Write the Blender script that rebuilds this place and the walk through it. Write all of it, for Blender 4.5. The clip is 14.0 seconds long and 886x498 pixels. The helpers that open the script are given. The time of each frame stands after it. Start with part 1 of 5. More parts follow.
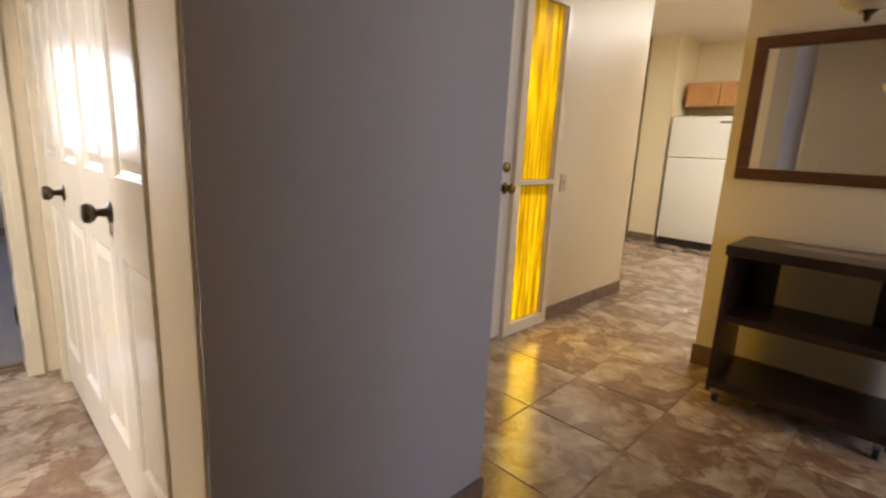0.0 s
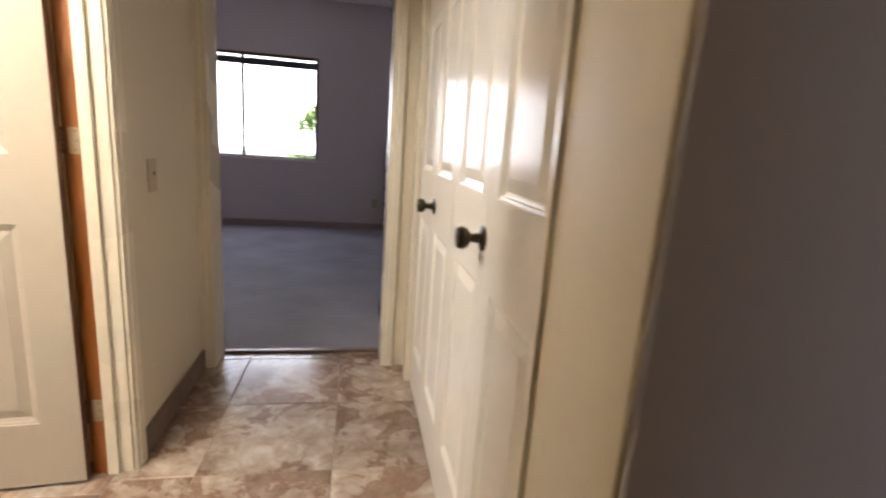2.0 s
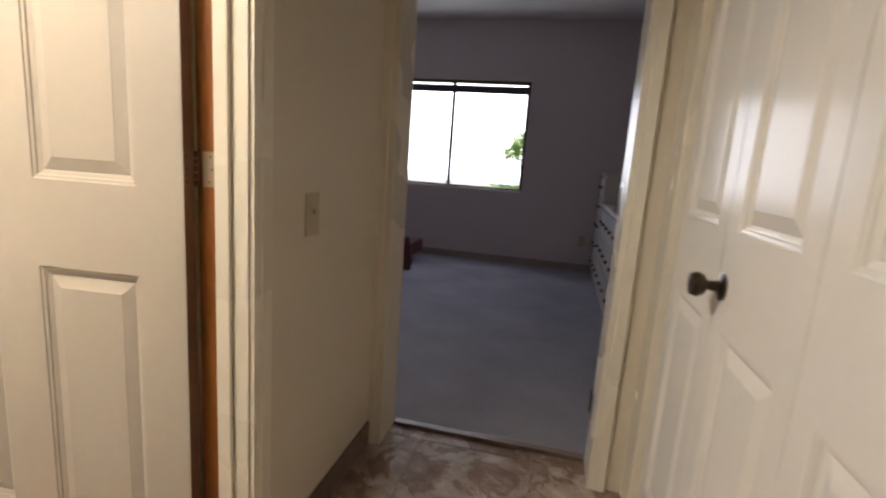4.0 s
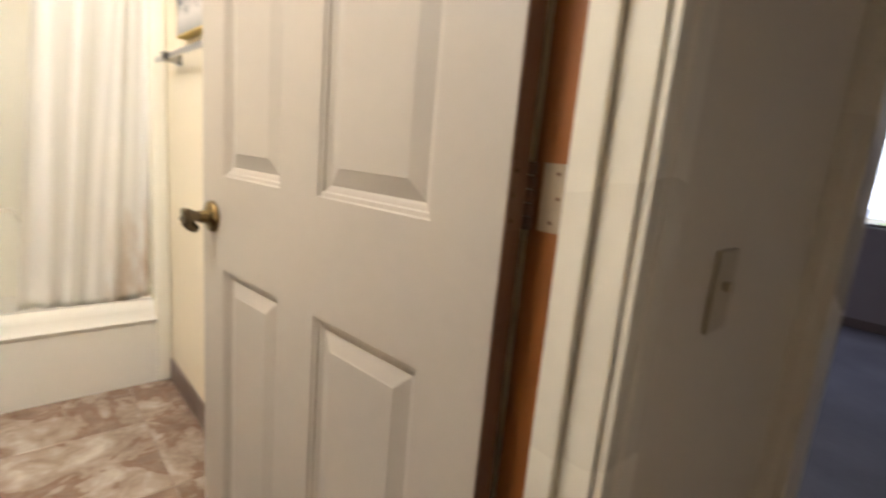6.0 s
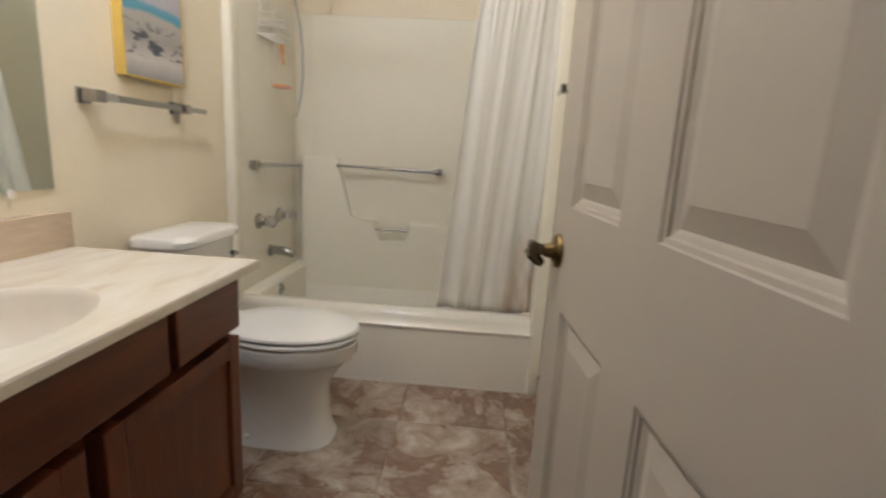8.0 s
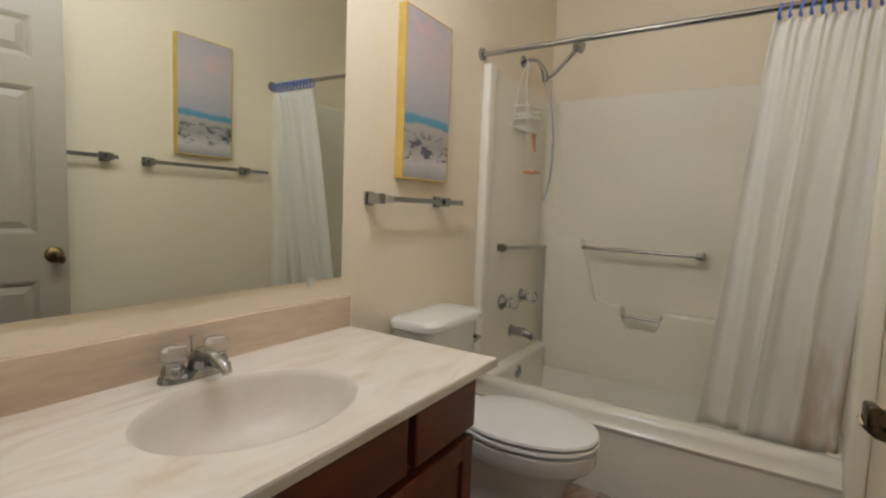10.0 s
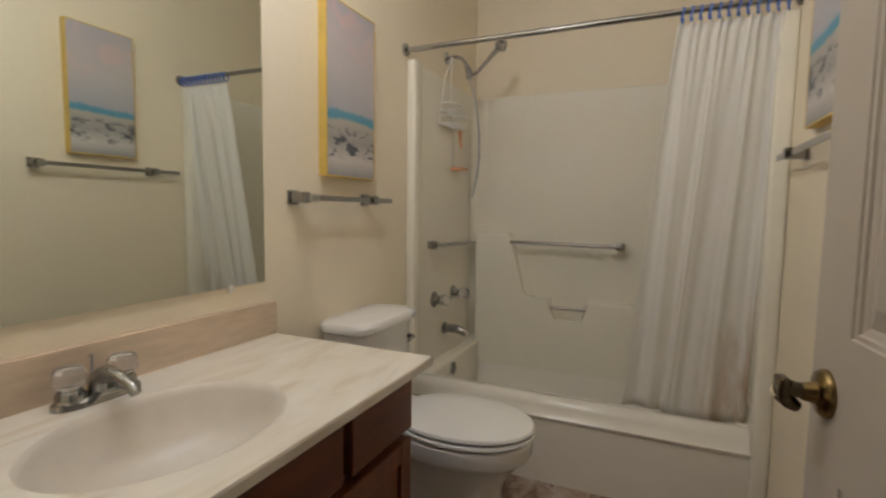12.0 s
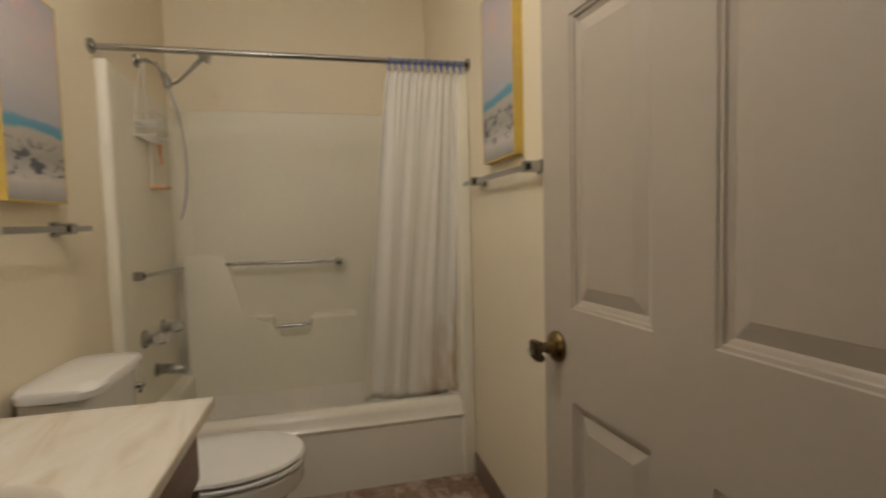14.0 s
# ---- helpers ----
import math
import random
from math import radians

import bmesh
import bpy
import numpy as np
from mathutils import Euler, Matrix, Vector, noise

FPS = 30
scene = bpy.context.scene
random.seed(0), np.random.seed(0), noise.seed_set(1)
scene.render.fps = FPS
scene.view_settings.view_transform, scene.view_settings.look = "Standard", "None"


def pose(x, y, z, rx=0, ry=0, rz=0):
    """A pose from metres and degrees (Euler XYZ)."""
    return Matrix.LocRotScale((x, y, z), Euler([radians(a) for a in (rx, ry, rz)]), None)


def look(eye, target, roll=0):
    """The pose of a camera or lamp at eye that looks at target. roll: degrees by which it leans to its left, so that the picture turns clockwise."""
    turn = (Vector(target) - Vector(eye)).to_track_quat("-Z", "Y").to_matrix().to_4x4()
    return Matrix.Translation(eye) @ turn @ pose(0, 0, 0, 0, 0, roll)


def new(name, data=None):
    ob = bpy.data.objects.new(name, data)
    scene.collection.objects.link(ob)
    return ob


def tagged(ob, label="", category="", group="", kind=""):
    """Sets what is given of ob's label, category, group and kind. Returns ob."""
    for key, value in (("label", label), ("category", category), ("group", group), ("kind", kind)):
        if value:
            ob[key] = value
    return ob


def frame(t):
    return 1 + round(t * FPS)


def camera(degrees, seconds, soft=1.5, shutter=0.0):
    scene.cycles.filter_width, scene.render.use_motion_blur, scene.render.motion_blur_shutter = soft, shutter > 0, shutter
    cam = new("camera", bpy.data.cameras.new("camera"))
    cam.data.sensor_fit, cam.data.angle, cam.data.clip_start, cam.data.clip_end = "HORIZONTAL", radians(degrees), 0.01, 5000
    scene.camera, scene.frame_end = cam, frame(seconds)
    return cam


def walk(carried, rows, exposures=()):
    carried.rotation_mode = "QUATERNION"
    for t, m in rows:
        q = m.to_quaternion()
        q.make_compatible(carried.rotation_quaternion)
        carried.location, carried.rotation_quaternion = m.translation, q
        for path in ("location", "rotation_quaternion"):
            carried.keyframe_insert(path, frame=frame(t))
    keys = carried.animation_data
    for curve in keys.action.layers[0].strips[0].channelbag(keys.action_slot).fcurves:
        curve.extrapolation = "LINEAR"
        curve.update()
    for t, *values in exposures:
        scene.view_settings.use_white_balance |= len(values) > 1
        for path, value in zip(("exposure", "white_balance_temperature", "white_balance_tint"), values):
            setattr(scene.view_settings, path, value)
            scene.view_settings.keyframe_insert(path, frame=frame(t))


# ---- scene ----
cam = camera(85.0, 14.0, soft=2.2, shutter=0.5)
PATH = [
    (0, (0.706, -2.139, 1.167), (2.11, -0.778, 0.748), 2.8),
    (0.5, (0.674, -2.032, 1.173), (1.984, -0.575, 0.774), 3.3),
    (1, (0.661, -1.925, 1.175), (1.744, -0.288, 0.792), 3.9),
    (1.5, (0.689, -1.874, 1.167), (1.383, -0.036, 0.789), 4.4),
    (2, (0.708, -1.666, 1.149), (1.073, 0.256, 0.735), 4.0),
    (4.5, (0.585, -0.839, 1.145), (-0.05, 1.027, 0.806), 3.8),
    (5, (0.460, -0.683, 1.119), (-0.409, 1.076, 0.767), 3.2),
    (5.5, (0.325, -0.571, 1.12), (-0.812, 1.029, 0.737), 3.9),
    (6, (0.222, -0.517, 1.129), (-1.228, 0.808, 0.75), 5.1),
    (6.5, (0.194, -0.464, 1.133), (-1.563, 0.421, 0.774), 5.1),
    (7, (0.135, -0.383, 1.147), (-1.772, 0.063, 0.741), 3.4),
    (7.5, (0.132, -0.372, 1.145), (-1.819, -0.191, 0.745), 3.6),
    (8, (0.068, -0.359, 1.135), (-1.889, -0.484, 0.741), 3.2),
    (8.5, (-0.02, -0.403, 1.135), (-1.939, -0.855, 0.797), 4.0),
    (9, (-0.056, -0.422, 1.165), (-1.875, -1.203, 0.881), 3.5),
    (9.2, (-0.045, -0.426, 1.185), (-1.816, -1.316, 0.925), 3.2),
    (11.3, (-0.029, -0.352, 1.222), (-1.686, -1.464, 1.086), 1.9),
    (11.5, (-0.047, -0.375, 1.22), (-1.754, -1.407, 1.076), 1.7),
    (12, (-0.057, -0.418, 1.206), (-1.879, -1.225, 1.044), 0.8),
    (12.5, (-0.035, -0.454, 1.198), (-1.942, -1.031, 1.027), -0.7),
    (13, (0.002, -0.532, 1.208), (-1.972, -0.807, 1.036), -1.7),
    (13.5, (0.015, -0.6, 1.222), (-1.979, -0.538, 1.079), -1.4),
    (14, (0.074, -0.671, 1.237), (-1.867, -0.204, 1.118), -1.5),
]
EXPOSURES = [(0, 1.34, 6250, 10), (1, 1.19, 6250, 10), (2.2, 0.93, 6250, 10), (4.5, 0.22, 6200, 10), (5.5, 0.12, 5900, 10), (7, -0.60, 5700, 10), (8.5, -1.20, 5450, 10), (9.2, -1.36, 5500, 10), (11.5, -1.68, 5650, 10), (12.5, -1.74, 5850, 10), (14, -1.82, 6300, 10)]
walk(cam, [(t, look(eye, target, roll)) for t, eye, target, roll in PATH], EXPOSURES)

# ---------------------------------------------------------------- world, sun, lamps
SKY_STRENGTH = 0.15
SUN_STRENGTH = 4.0
world = bpy.data.worlds.new("sky")
scene.world = world
world.use_nodes = True
wn = world.node_tree
for n in list(wn.nodes):
    wn.nodes.remove(n)
sky = wn.nodes.new("ShaderNodeTexSky")
sky.sky_type = 'NISHITA'
sky.sun_disc = False
sky.sun_elevation = radians(58)
sky.sun_rotation = radians(20)
bg = wn.nodes.new("ShaderNodeBackground")
bg.inputs["Strength"].default_value = SKY_STRENGTH
wout = wn.nodes.new("ShaderNodeOutputWorld")
wn.links.new(sky.outputs[0], bg.inputs[0])
wn.links.new(bg.outputs[0], wout.inputs[0])


def lamp(name, kind, m, energy, color, size=None, size_y=None, spread=None):
    data = bpy.data.lights.new(name, kind)
    data.energy, data.color = energy, color
    if kind == "AREA":
        data.shape = "RECTANGLE"
        data.size, data.size_y = size, size_y
        if spread:
            data.spread = radians(spread)
    elif kind == "POINT":
        data.shadow_soft_size = size
    elif kind == "SUN":
        data.angle = radians(0.5)
    ob = new(name, data)
    ob.matrix_world = m
    return ob


lamp("sun", "SUN", look((1.5, 8, 12), (0, 0, 0)), SUN_STRENGTH, (1.0, 0.95, 0.86))
# sky light through the openings
lamp("bedroom_window_light", "AREA", look((-0.66, 4.76, 1.45), (-0.66, 0.0, 0.9)), 9.0, (0.72, 0.77, 1.0), 1.7, 1.05)
lamp("living_window_light", "AREA", look((2.375, -4.9, 1.35), (2.375, 0, 1.0)), 11.5, (0.84, 0.85, 1.0), 0.95, 1.5)
lamp("sidelight_light", "AREA", look((3.28, -0.45, 1.0), (3.28, -3.0, 1.0)), 4.5, (1.0, 0.58, 0.02), 0.30, 1.7)
# added lamp that brightens the kitchen, its real source unseen
lamp("kitchen_fill", "AREA", look((6.2, -1.5, 2.60), (6.2, -1.2, 0.0)), 13.5, (1.0, 0.92, 0.78), 1.2, 1.2)
for vx in (-0.52, -0.78, -1.04):
    lamp("vanity_bulb_light", "POINT", pose(vx, -1.05, 2.34), 21.0, (1.0, 0.972, 0.965), 0.07)


# ---------------------------------------------------------------- materials
def material(name, color, rough=0.5, metal=0.0, spec=0.5, **extra):
    m = bpy.data.materials.new(name)
    m.use_nodes = True
    b = m.node_tree.nodes["Principled BSDF"]
    b.inputs["Base Color"].default_value = (*color, 1)
    b.inputs["Roughness"].default_value = rough
    b.inputs["Metallic"].default_value = metal
    b.inputs["Specular IOR Level"].default_value = spec
    for k, v in extra.items():
        b.inputs[k.replace("_", " ")].default_value = v
    return m


def nd(m, kind, **vals):
    n = m.node_tree.nodes.new(kind)
    for k, v in vals.items():
        n.inputs[k.replace("_", " ")].default_value = v
    return n


def wire(m, a, b):
    m.node_tree.links.new(a, b)


def bsdf(m):
    return m.node_tree.nodes["Principled BSDF"]


def ramp(m, fac, stops):
    r = m.node_tree.nodes.new("ShaderNodeValToRGB")
    cr = r.color_ramp
    while len(cr.elements) < len(stops):
        cr.elements.new(0.5)
    for e, (p, c) in zip(cr.elements, stops):
        e.position, e.color = p, (*c, 1)
    wire(m, fac, r.inputs[0])
    return r


def mottled(m, c, amount=0.06, scale=3.0, fine=60.0, bump=0.0, bump_scale=180.0, stretch=None, rough=None):
    """Two scales of tone variation and a fine relief over a base colour."""
    co = nd(m, "ShaderNodeTexCoord")
    src = co.outputs["Object"]
    if stretch:
        mp = nd(m, "ShaderNodeMapping")
        mp.inputs["Scale"].default_value = stretch
        wire(m, src, mp.inputs[0])
        src = mp.outputs[0]
    n1 = nd(m, "ShaderNodeTexNoise", Scale=scale, Detail=3.0)
    n2 = nd(m, "ShaderNodeTexNoise", Scale=fine, Detail=2.0)
    wire(m, src, n1.inputs["Vector"]), wire(m, src, n2.inputs["Vector"])
    mix = nd(m, "ShaderNodeMix")
    mix.inputs[0].default_value = 0.35
    wire(m, n1.outputs["Fac"], mix.inputs[2]), wire(m, n2.outputs["Fac"], mix.inputs[3])
    lo = tuple(max(0, v * (1 - amount)) for v in c)
    hi = tuple(min(1, v * (1 + amount)) for v in c)
    r = ramp(m, mix.outputs[0], [(0.3, lo), (0.7, hi)])
    wire(m, r.outputs[0], bsdf(m).inputs["Base Color"])
    if rough:
        rr = nd(m, "ShaderNodeMapRange", To_Min=rough[0], To_Max=rough[1])
        wire(m, n1.outputs["Fac"], rr.inputs[0]), wire(m, rr.outputs[0], bsdf(m).inputs["Roughness"])
    if bump:
        n3 = nd(m, "ShaderNodeTexNoise", Scale=bump_scale, Detail=3.0)
        wire(m, src, n3.inputs["Vector"])
        bp = nd(m, "ShaderNodeBump", Strength=bump, Distance=0.002)
        wire(m, n3.outputs["Fac"], bp.inputs["Height"])
        wire(m, bp.outputs[0], bsdf(m).inputs["Normal"])
    return m


def painted(name, c, rough, amount=0.03, bump=0.25, bump_scale=160):
    return mottled(material(name, c, rough), c, amount, 1.5, 45, bump, bump_scale, rough=(rough - 0.06, rough + 0.06))


M_BATH_WALL = painted("bath_wall_paint", (0.86, 0.76, 0.575), 0.45)
M_HALL_WALL = painted("hall_wall_paint", (0.66, 0.57, 0.43), 0.40)
M_BED_WALL = painted("bedroom_wall_paint", (0.61, 0.54, 0.535), 0.6)
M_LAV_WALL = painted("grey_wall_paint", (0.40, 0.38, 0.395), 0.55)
M_CEIL = painted("ceiling_paint", (0.80, 0.76, 0.68), 0.8, bump=0.6, bump_scale=70)
M_TRIM = painted("trim_paint", (0.74, 0.66, 0.52), 0.28, bump=0.08, bump_scale=40)
# darker than M_TRIM: the weaker light on the door is put into its colour
M_DOOR = painted("dimmed_door_paint", (0.45, 0.39, 0.315), 0.40, bump=0.11, bump_scale=260)
M_RETURN = painted("cream_wall_paint", (0.77, 0.68, 0.52), 0.55)
M_CLOSET = painted("closet_door_paint", (0.80, 0.74, 0.65), 0.20, bump=0.05, bump_scale=50)
M_CLOSET.node_tree.nodes["Principled BSDF"].inputs["Specular IOR Level"].default_value = 0.08
M_FIBRE = mottled(material("fibreglass", (0.88, 0.83, 0.70), 0.48), (0.88, 0.83, 0.70), 0.02, 1.2, 30)
M_TUB = mottled(material("tub_gelcoat", (0.84, 0.795, 0.70), 0.18), (0.84, 0.795, 0.70), 0.02, 1.2, 30)
M_KITCHEN = painted("kitchen_wall_paint", (0.82, 0.72, 0.50), 0.5)
M_DRESSER = painted("dresser_paint", (0.52, 0.47, 0.40), 0.4)
M_PORC = mottled(material("porcelain", (0.85, 0.83, 0.79), 0.12), (0.85, 0.83, 0.79), 0.015, 2, 30)
M_SEAT = material("seat_plastic", (0.86, 0.84, 0.80), 0.2)
M_CHROME = material("chrome", (0.38, 0.38, 0.375), 0.12, 1.0)
M_NICKEL = material("satin_nickel", (0.62, 0.60, 0.56), 0.3, 1.0)
M_BRASS = mottled(material("antique_brass", (0.23, 0.165, 0.07), 0.25, 1.0), (0.23, 0.165, 0.07), 0.2, 30, 90)
M_BRONZE = material("dark_bronze", (0.10, 0.075, 0.05), 0.3, 1.0)
M_MIRROR = material("mirror_glass", (0.78, 0.82, 0.78), 0.01, 1.0)
M_ACRYLIC = material("clear_acrylic", (0.95, 0.95, 0.95), 0.05, 0, 0.5, Transmission_Weight=0.9, IOR=1.45)
M_RING = material("blue_plastic", (0.10, 0.20, 0.62), 0.4)
M_CADDY = material("white_plastic_wire", (0.78, 0.75, 0.67), 0.4)
M_HOSE = material("grey_hose_plastic", (0.42, 0.41, 0.38), 0.35)
M_ORANGE = material("orange_plastic", (0.70, 0.36, 0.19), 0.4)
M_BLACK = material("black_gap", (0.015, 0.012, 0.010), 0.6)
M_GROUT = mottled(material("grout", (0.30, 0.22, 0.17), 0.9), (0.30, 0.22, 0.17), 0.2, 8, 90)
M_FRIDGE = mottled(material("white_enamel", (0.80, 0.78, 0.72), 0.3), (0.80, 0.78, 0.72), 0.015, 2, 40)
M_PLATE = material("almond_plastic", (0.48, 0.39, 0.25), 0.35)
M_WHITE = painted("white_paint", (0.80, 0.77, 0.72), 0.35)
M_SUN_BLOCK = painted("sun_block_paint", (0.5, 0.45, 0.38), 0.8)
M_GROUND = mottled(material("dry_ground", (0.42, 0.38, 0.31), 0.95), (0.42, 0.38, 0.31), 0.3, 0.8, 14)
M_LEAF = mottled(material("leaves", (0.15, 0.22, 0.07), 0.6), (0.15, 0.22, 0.07), 0.4, 4, 25)
lt = nd(M_LEAF, "ShaderNodeBsdfTranslucent")
lt.inputs["Color"].default_value = (0.48, 0.60, 0.26, 1)
lm = nd(M_LEAF, "ShaderNodeMixShader")
lm.inputs[0].default_value = 0.72
wire(M_LEAF, bsdf(M_LEAF).outputs[0], lm.inputs[1]), wire(M_LEAF, lt.outputs[0], lm.inputs[2])
wire(M_LEAF, lm.outputs[0], M_LEAF.node_tree.nodes["Material Output"].inputs["Surface"])
M_FENCE = mottled(material("block_fence", (0.55, 0.45, 0.36), 0.9), (0.55, 0.45, 0.36), 0.15, 2, 20)


def glowing(name, c, strength):
    m = material(name, c, 0.4)
    bsdf(m).inputs["Emission Color"].default_value = (*c, 1)
    bsdf(m).inputs["Emission Strength"].default_value = strength
    return m


M_BULB = glowing("lit_bulb", (1.0, 0.85, 0.62), 12.0)
M_DIFFUSER = glowing("lit_diffuser", (1.0, 0.93, 0.82), 6.0)
M_BOWL = material("frosted_bowl", (0.75, 0.66, 0.46), 0.35, Transmission_Weight=0.2)


def wood(name, dark, light, rough=0.35, along=(1, 1, 0.08), scale=9.0):
    m = material(name, light, rough)
    co, mp = nd(m, "ShaderNodeTexCoord"), nd(m, "ShaderNodeMapping")
    mp.inputs["Scale"].default_value = along
    oi = nd(m, "ShaderNodeObjectInfo")
    add = nd(m, "ShaderNodeVectorMath")
    wire(m, co.outputs["Object"], mp.inputs[0])
    wire(m, mp.outputs[0], add.inputs[0]), wire(m, oi.outputs["Random"], add.inputs[1])
    n1 = nd(m, "ShaderNodeTexNoise", Scale=scale, Detail=6.0, Distortion=1.2)
    n2 = nd(m, "ShaderNodeTexNoise", Scale=scale * 14, Detail=3.0)
    wire(m, add.outputs[0], n1.inputs["Vector"]), wire(m, add.outputs[0], n2.inputs["Vector"])
    mix = nd(m, "ShaderNodeMix")
    mix.inputs[0].default_value = 0.4
    wire(m, n1.outputs["Fac"], mix.inputs[2]), wire(m, n2.outputs["Fac"], mix.inputs[3])
    r = ramp(m, mix.outputs[0], [(0.34, dark), (0.66, light)])
    wire(m, r.outputs[0], bsdf(m).inputs["Base Color"])
    bp = nd(m, "ShaderNodeBump", Strength=0.15, Distance=0.001)
    wire(m, n2.outputs["Fac"], bp.inputs["Height"]), wire(m, bp.outputs[0], bsdf(m).inputs["Normal"])
    return m


M_OAK = wood("stained_oak", (0.075, 0.0165, 0.0035), (0.150, 0.038, 0.008), 0.38)
M_OAK_H = wood("stained_oak_across", (0.075, 0.0165, 0.0035), (0.150, 0.038, 0.008), 0.38, (0.08, 1, 1))
M_HONEY = wood("honey_oak", (0.42, 0.20, 0.07), (0.60, 0.33, 0.13), 0.35)
M_CART = wood("dark_walnut_laminate", (0.013, 0.007, 0.005), (0.045, 0.022, 0.012), 0.3, (1, 0.1, 1))
M_MFRAME = wood("mirror_frame_wood", (0.055, 0.020, 0.008), (0.13, 0.052, 0.020), 0.35, (1, 0.1, 1))
M_EDGE = wood("door_edge_wood", (0.11, 0.048, 0.020), (0.19, 0.084, 0.036), 0.55)
M_BARE = wood("bare_door_edge", (0.24, 0.078, 0.016), (0.38, 0.135, 0.032), 0.4)
M_PLATED = painted("overpainted_metal", (0.42, 0.32, 0.21), 0.4)
M_REDWOOD = wood("dark_red_wood", (0.06, 0.012, 0.008), (0.14, 0.03, 0.018), 0.35)


def tile_material():
    """Mottled stone-look tile: cream clouds and veins over red-brown, each tile its own cut."""
    m = material("stone_look_tile", (0.36, 0.25, 0.18), 0.25, 0.0, 0.55)
    geo, oi = nd(m, "ShaderNodeNewGeometry"), nd(m, "ShaderNodeObjectInfo")
    sc = nd(m, "ShaderNodeVectorMath")
    sc.operation = "SCALE"
    comb = nd(m, "ShaderNodeCombineXYZ")
    wire(m, oi.outputs["Random"], comb.inputs[0]), wire(m, oi.outputs["Random"], comb.inputs[1])
    wire(m, comb.outputs[0], sc.inputs[0])
    sc.inputs["Scale"].default_value = 17.0
    add = nd(m, "ShaderNodeVectorMath")
    wire(m, geo.outputs["Position"], add.inputs[0]), wire(m, sc.outputs[0], add.inputs[1])
    n1 = nd(m, "ShaderNodeTexNoise", Scale=3.4, Detail=9.0, Roughness=0.62, Distortion=0.55)
    n2 = nd(m, "ShaderNodeTexNoise", Scale=9.5, Detail=9.0, Roughness=0.68, Distortion=0.5)
    for n in (n1, n2):
        wire(m, add.outputs[0], n.inputs["Vector"])
    base = ramp(m, n2.outputs["Fac"], [(0.32, (0.16, 0.098, 0.064)), (0.52, (0.25, 0.168, 0.118)), (0.68, (0.35, 0.262, 0.198))])
    mask = ramp(m, n1.outputs["Fac"], [(0.44, (0, 0, 0)), (0.52, (0.6, 0.6, 0.6)), (0.62, (1, 1, 1))])
    light = ramp(m, n2.outputs["Fac"], [(0.34, (0.30, 0.222, 0.160)), (0.50, (0.43, 0.345, 0.268)), (0.66, (0.58, 0.50, 0.42))])
    veins = ramp(m, n1.outputs["Fac"], [(0.45, (0, 0, 0)), (0.472, (0.75, 0.75, 0.75)), (0.484, (0.6, 0.6, 0.6)), (0.505, (0, 0, 0))])
    mix0 = nd(m, "ShaderNodeMix")
    mix0.data_type = "RGBA"
    wire(m, mask.outputs[0], mix0.inputs[0])
    wire(m, base.outputs[0], mix0.inputs[6]), wire(m, light.outputs[0], mix0.inputs[7])
    mix = nd(m, "ShaderNodeMix")
    mix.data_type = "RGBA"
    mix.inputs[7].default_value = (0.20, 0.105, 0.06, 1)
    wire(m, veins.outputs[0], mix.inputs[0]), wire(m, mix0.outputs[2], mix.inputs[6])
    hv = nd(m, "ShaderNodeHueSaturation")
    vr = nd(m, "ShaderNodeMapRange", To_Min=0.85, To_Max=1.12)
    wire(m, oi.outputs["Random"], vr.inputs[0]), wire(m, vr.outputs[0], hv.inputs["Value"])
    wire(m, mix.outputs[2], hv.inputs["Color"])
    wire(m, hv.outputs[0], bsdf(m).inputs["Base Color"])
    rr = nd(m, "ShaderNodeMapRange", To_Min=0.11, To_Max=0.28)
    wire(m, n2.outputs["Fac"], rr.inputs[0]), wire(m, rr.outputs[0], bsdf(m).inputs["Roughness"])
    bp = nd(m, "ShaderNodeBump", Strength=0.25, Distance=0.002)
    wire(m, n2.outputs["Fac"], bp.inputs["Height"]), wire(m, bp.outputs[0], bsdf(m).inputs["Normal"])
    return m


M_TILE = tile_material()
M_BASETILE = mottled(material("brown_base_tile", (0.17, 0.11, 0.08), 0.35), (0.17, 0.11, 0.08), 0.35, 9, 50, 0.2, 60)
M_CARPET = mottled(material("grey_carpet", (0.28, 0.26, 0.28), 0.95), (0.28, 0.26, 0.28), 0.22, 2.2, 120, 0.9, 260)


def marble_material():
    m = material("cultured_marble", (0.74, 0.68, 0.60), 0.18)
    co, mp = nd(m, "ShaderNodeTexCoord"), nd(m, "ShaderNodeMapping")
    mp.inputs["Scale"].default_value = (0.9, 2.8, 2.8)
    mp.inputs["Rotation"].default_value = (0, 0, 0.22)
    wire(m, co.outputs["Object"], mp.inputs[0])
    n1 = nd(m, "ShaderNodeTexNoise", Scale=2.6, Detail=6.0, Distortion=1.6)
    wire(m, mp.outputs[0], n1.inputs["Vector"])
    r = ramp(m, n1.outputs["Fac"], [(0.34, (0.68, 0.58, 0.45)), (0.46, (0.75, 0.68, 0.57)), (0.60, (0.79, 0.735, 0.64)), (0.72, (0.70, 0.61, 0.49))])
    wire(m, r.outputs[0], bsdf(m).inputs["Base Color"])
    return m


M_MARBLE = marble_material()
M_BASIN = mottled(material("basin_marble", (0.68, 0.615, 0.53), 0.32), (0.68, 0.615, 0.53), 0.08, 3, 20)
M_SPLASH = mottled(material("splash_marble", (0.61, 0.485, 0.35), 0.2), (0.61, 0.485, 0.35), 0.2, 2.5, 20, stretch=(0.6, 3, 3))


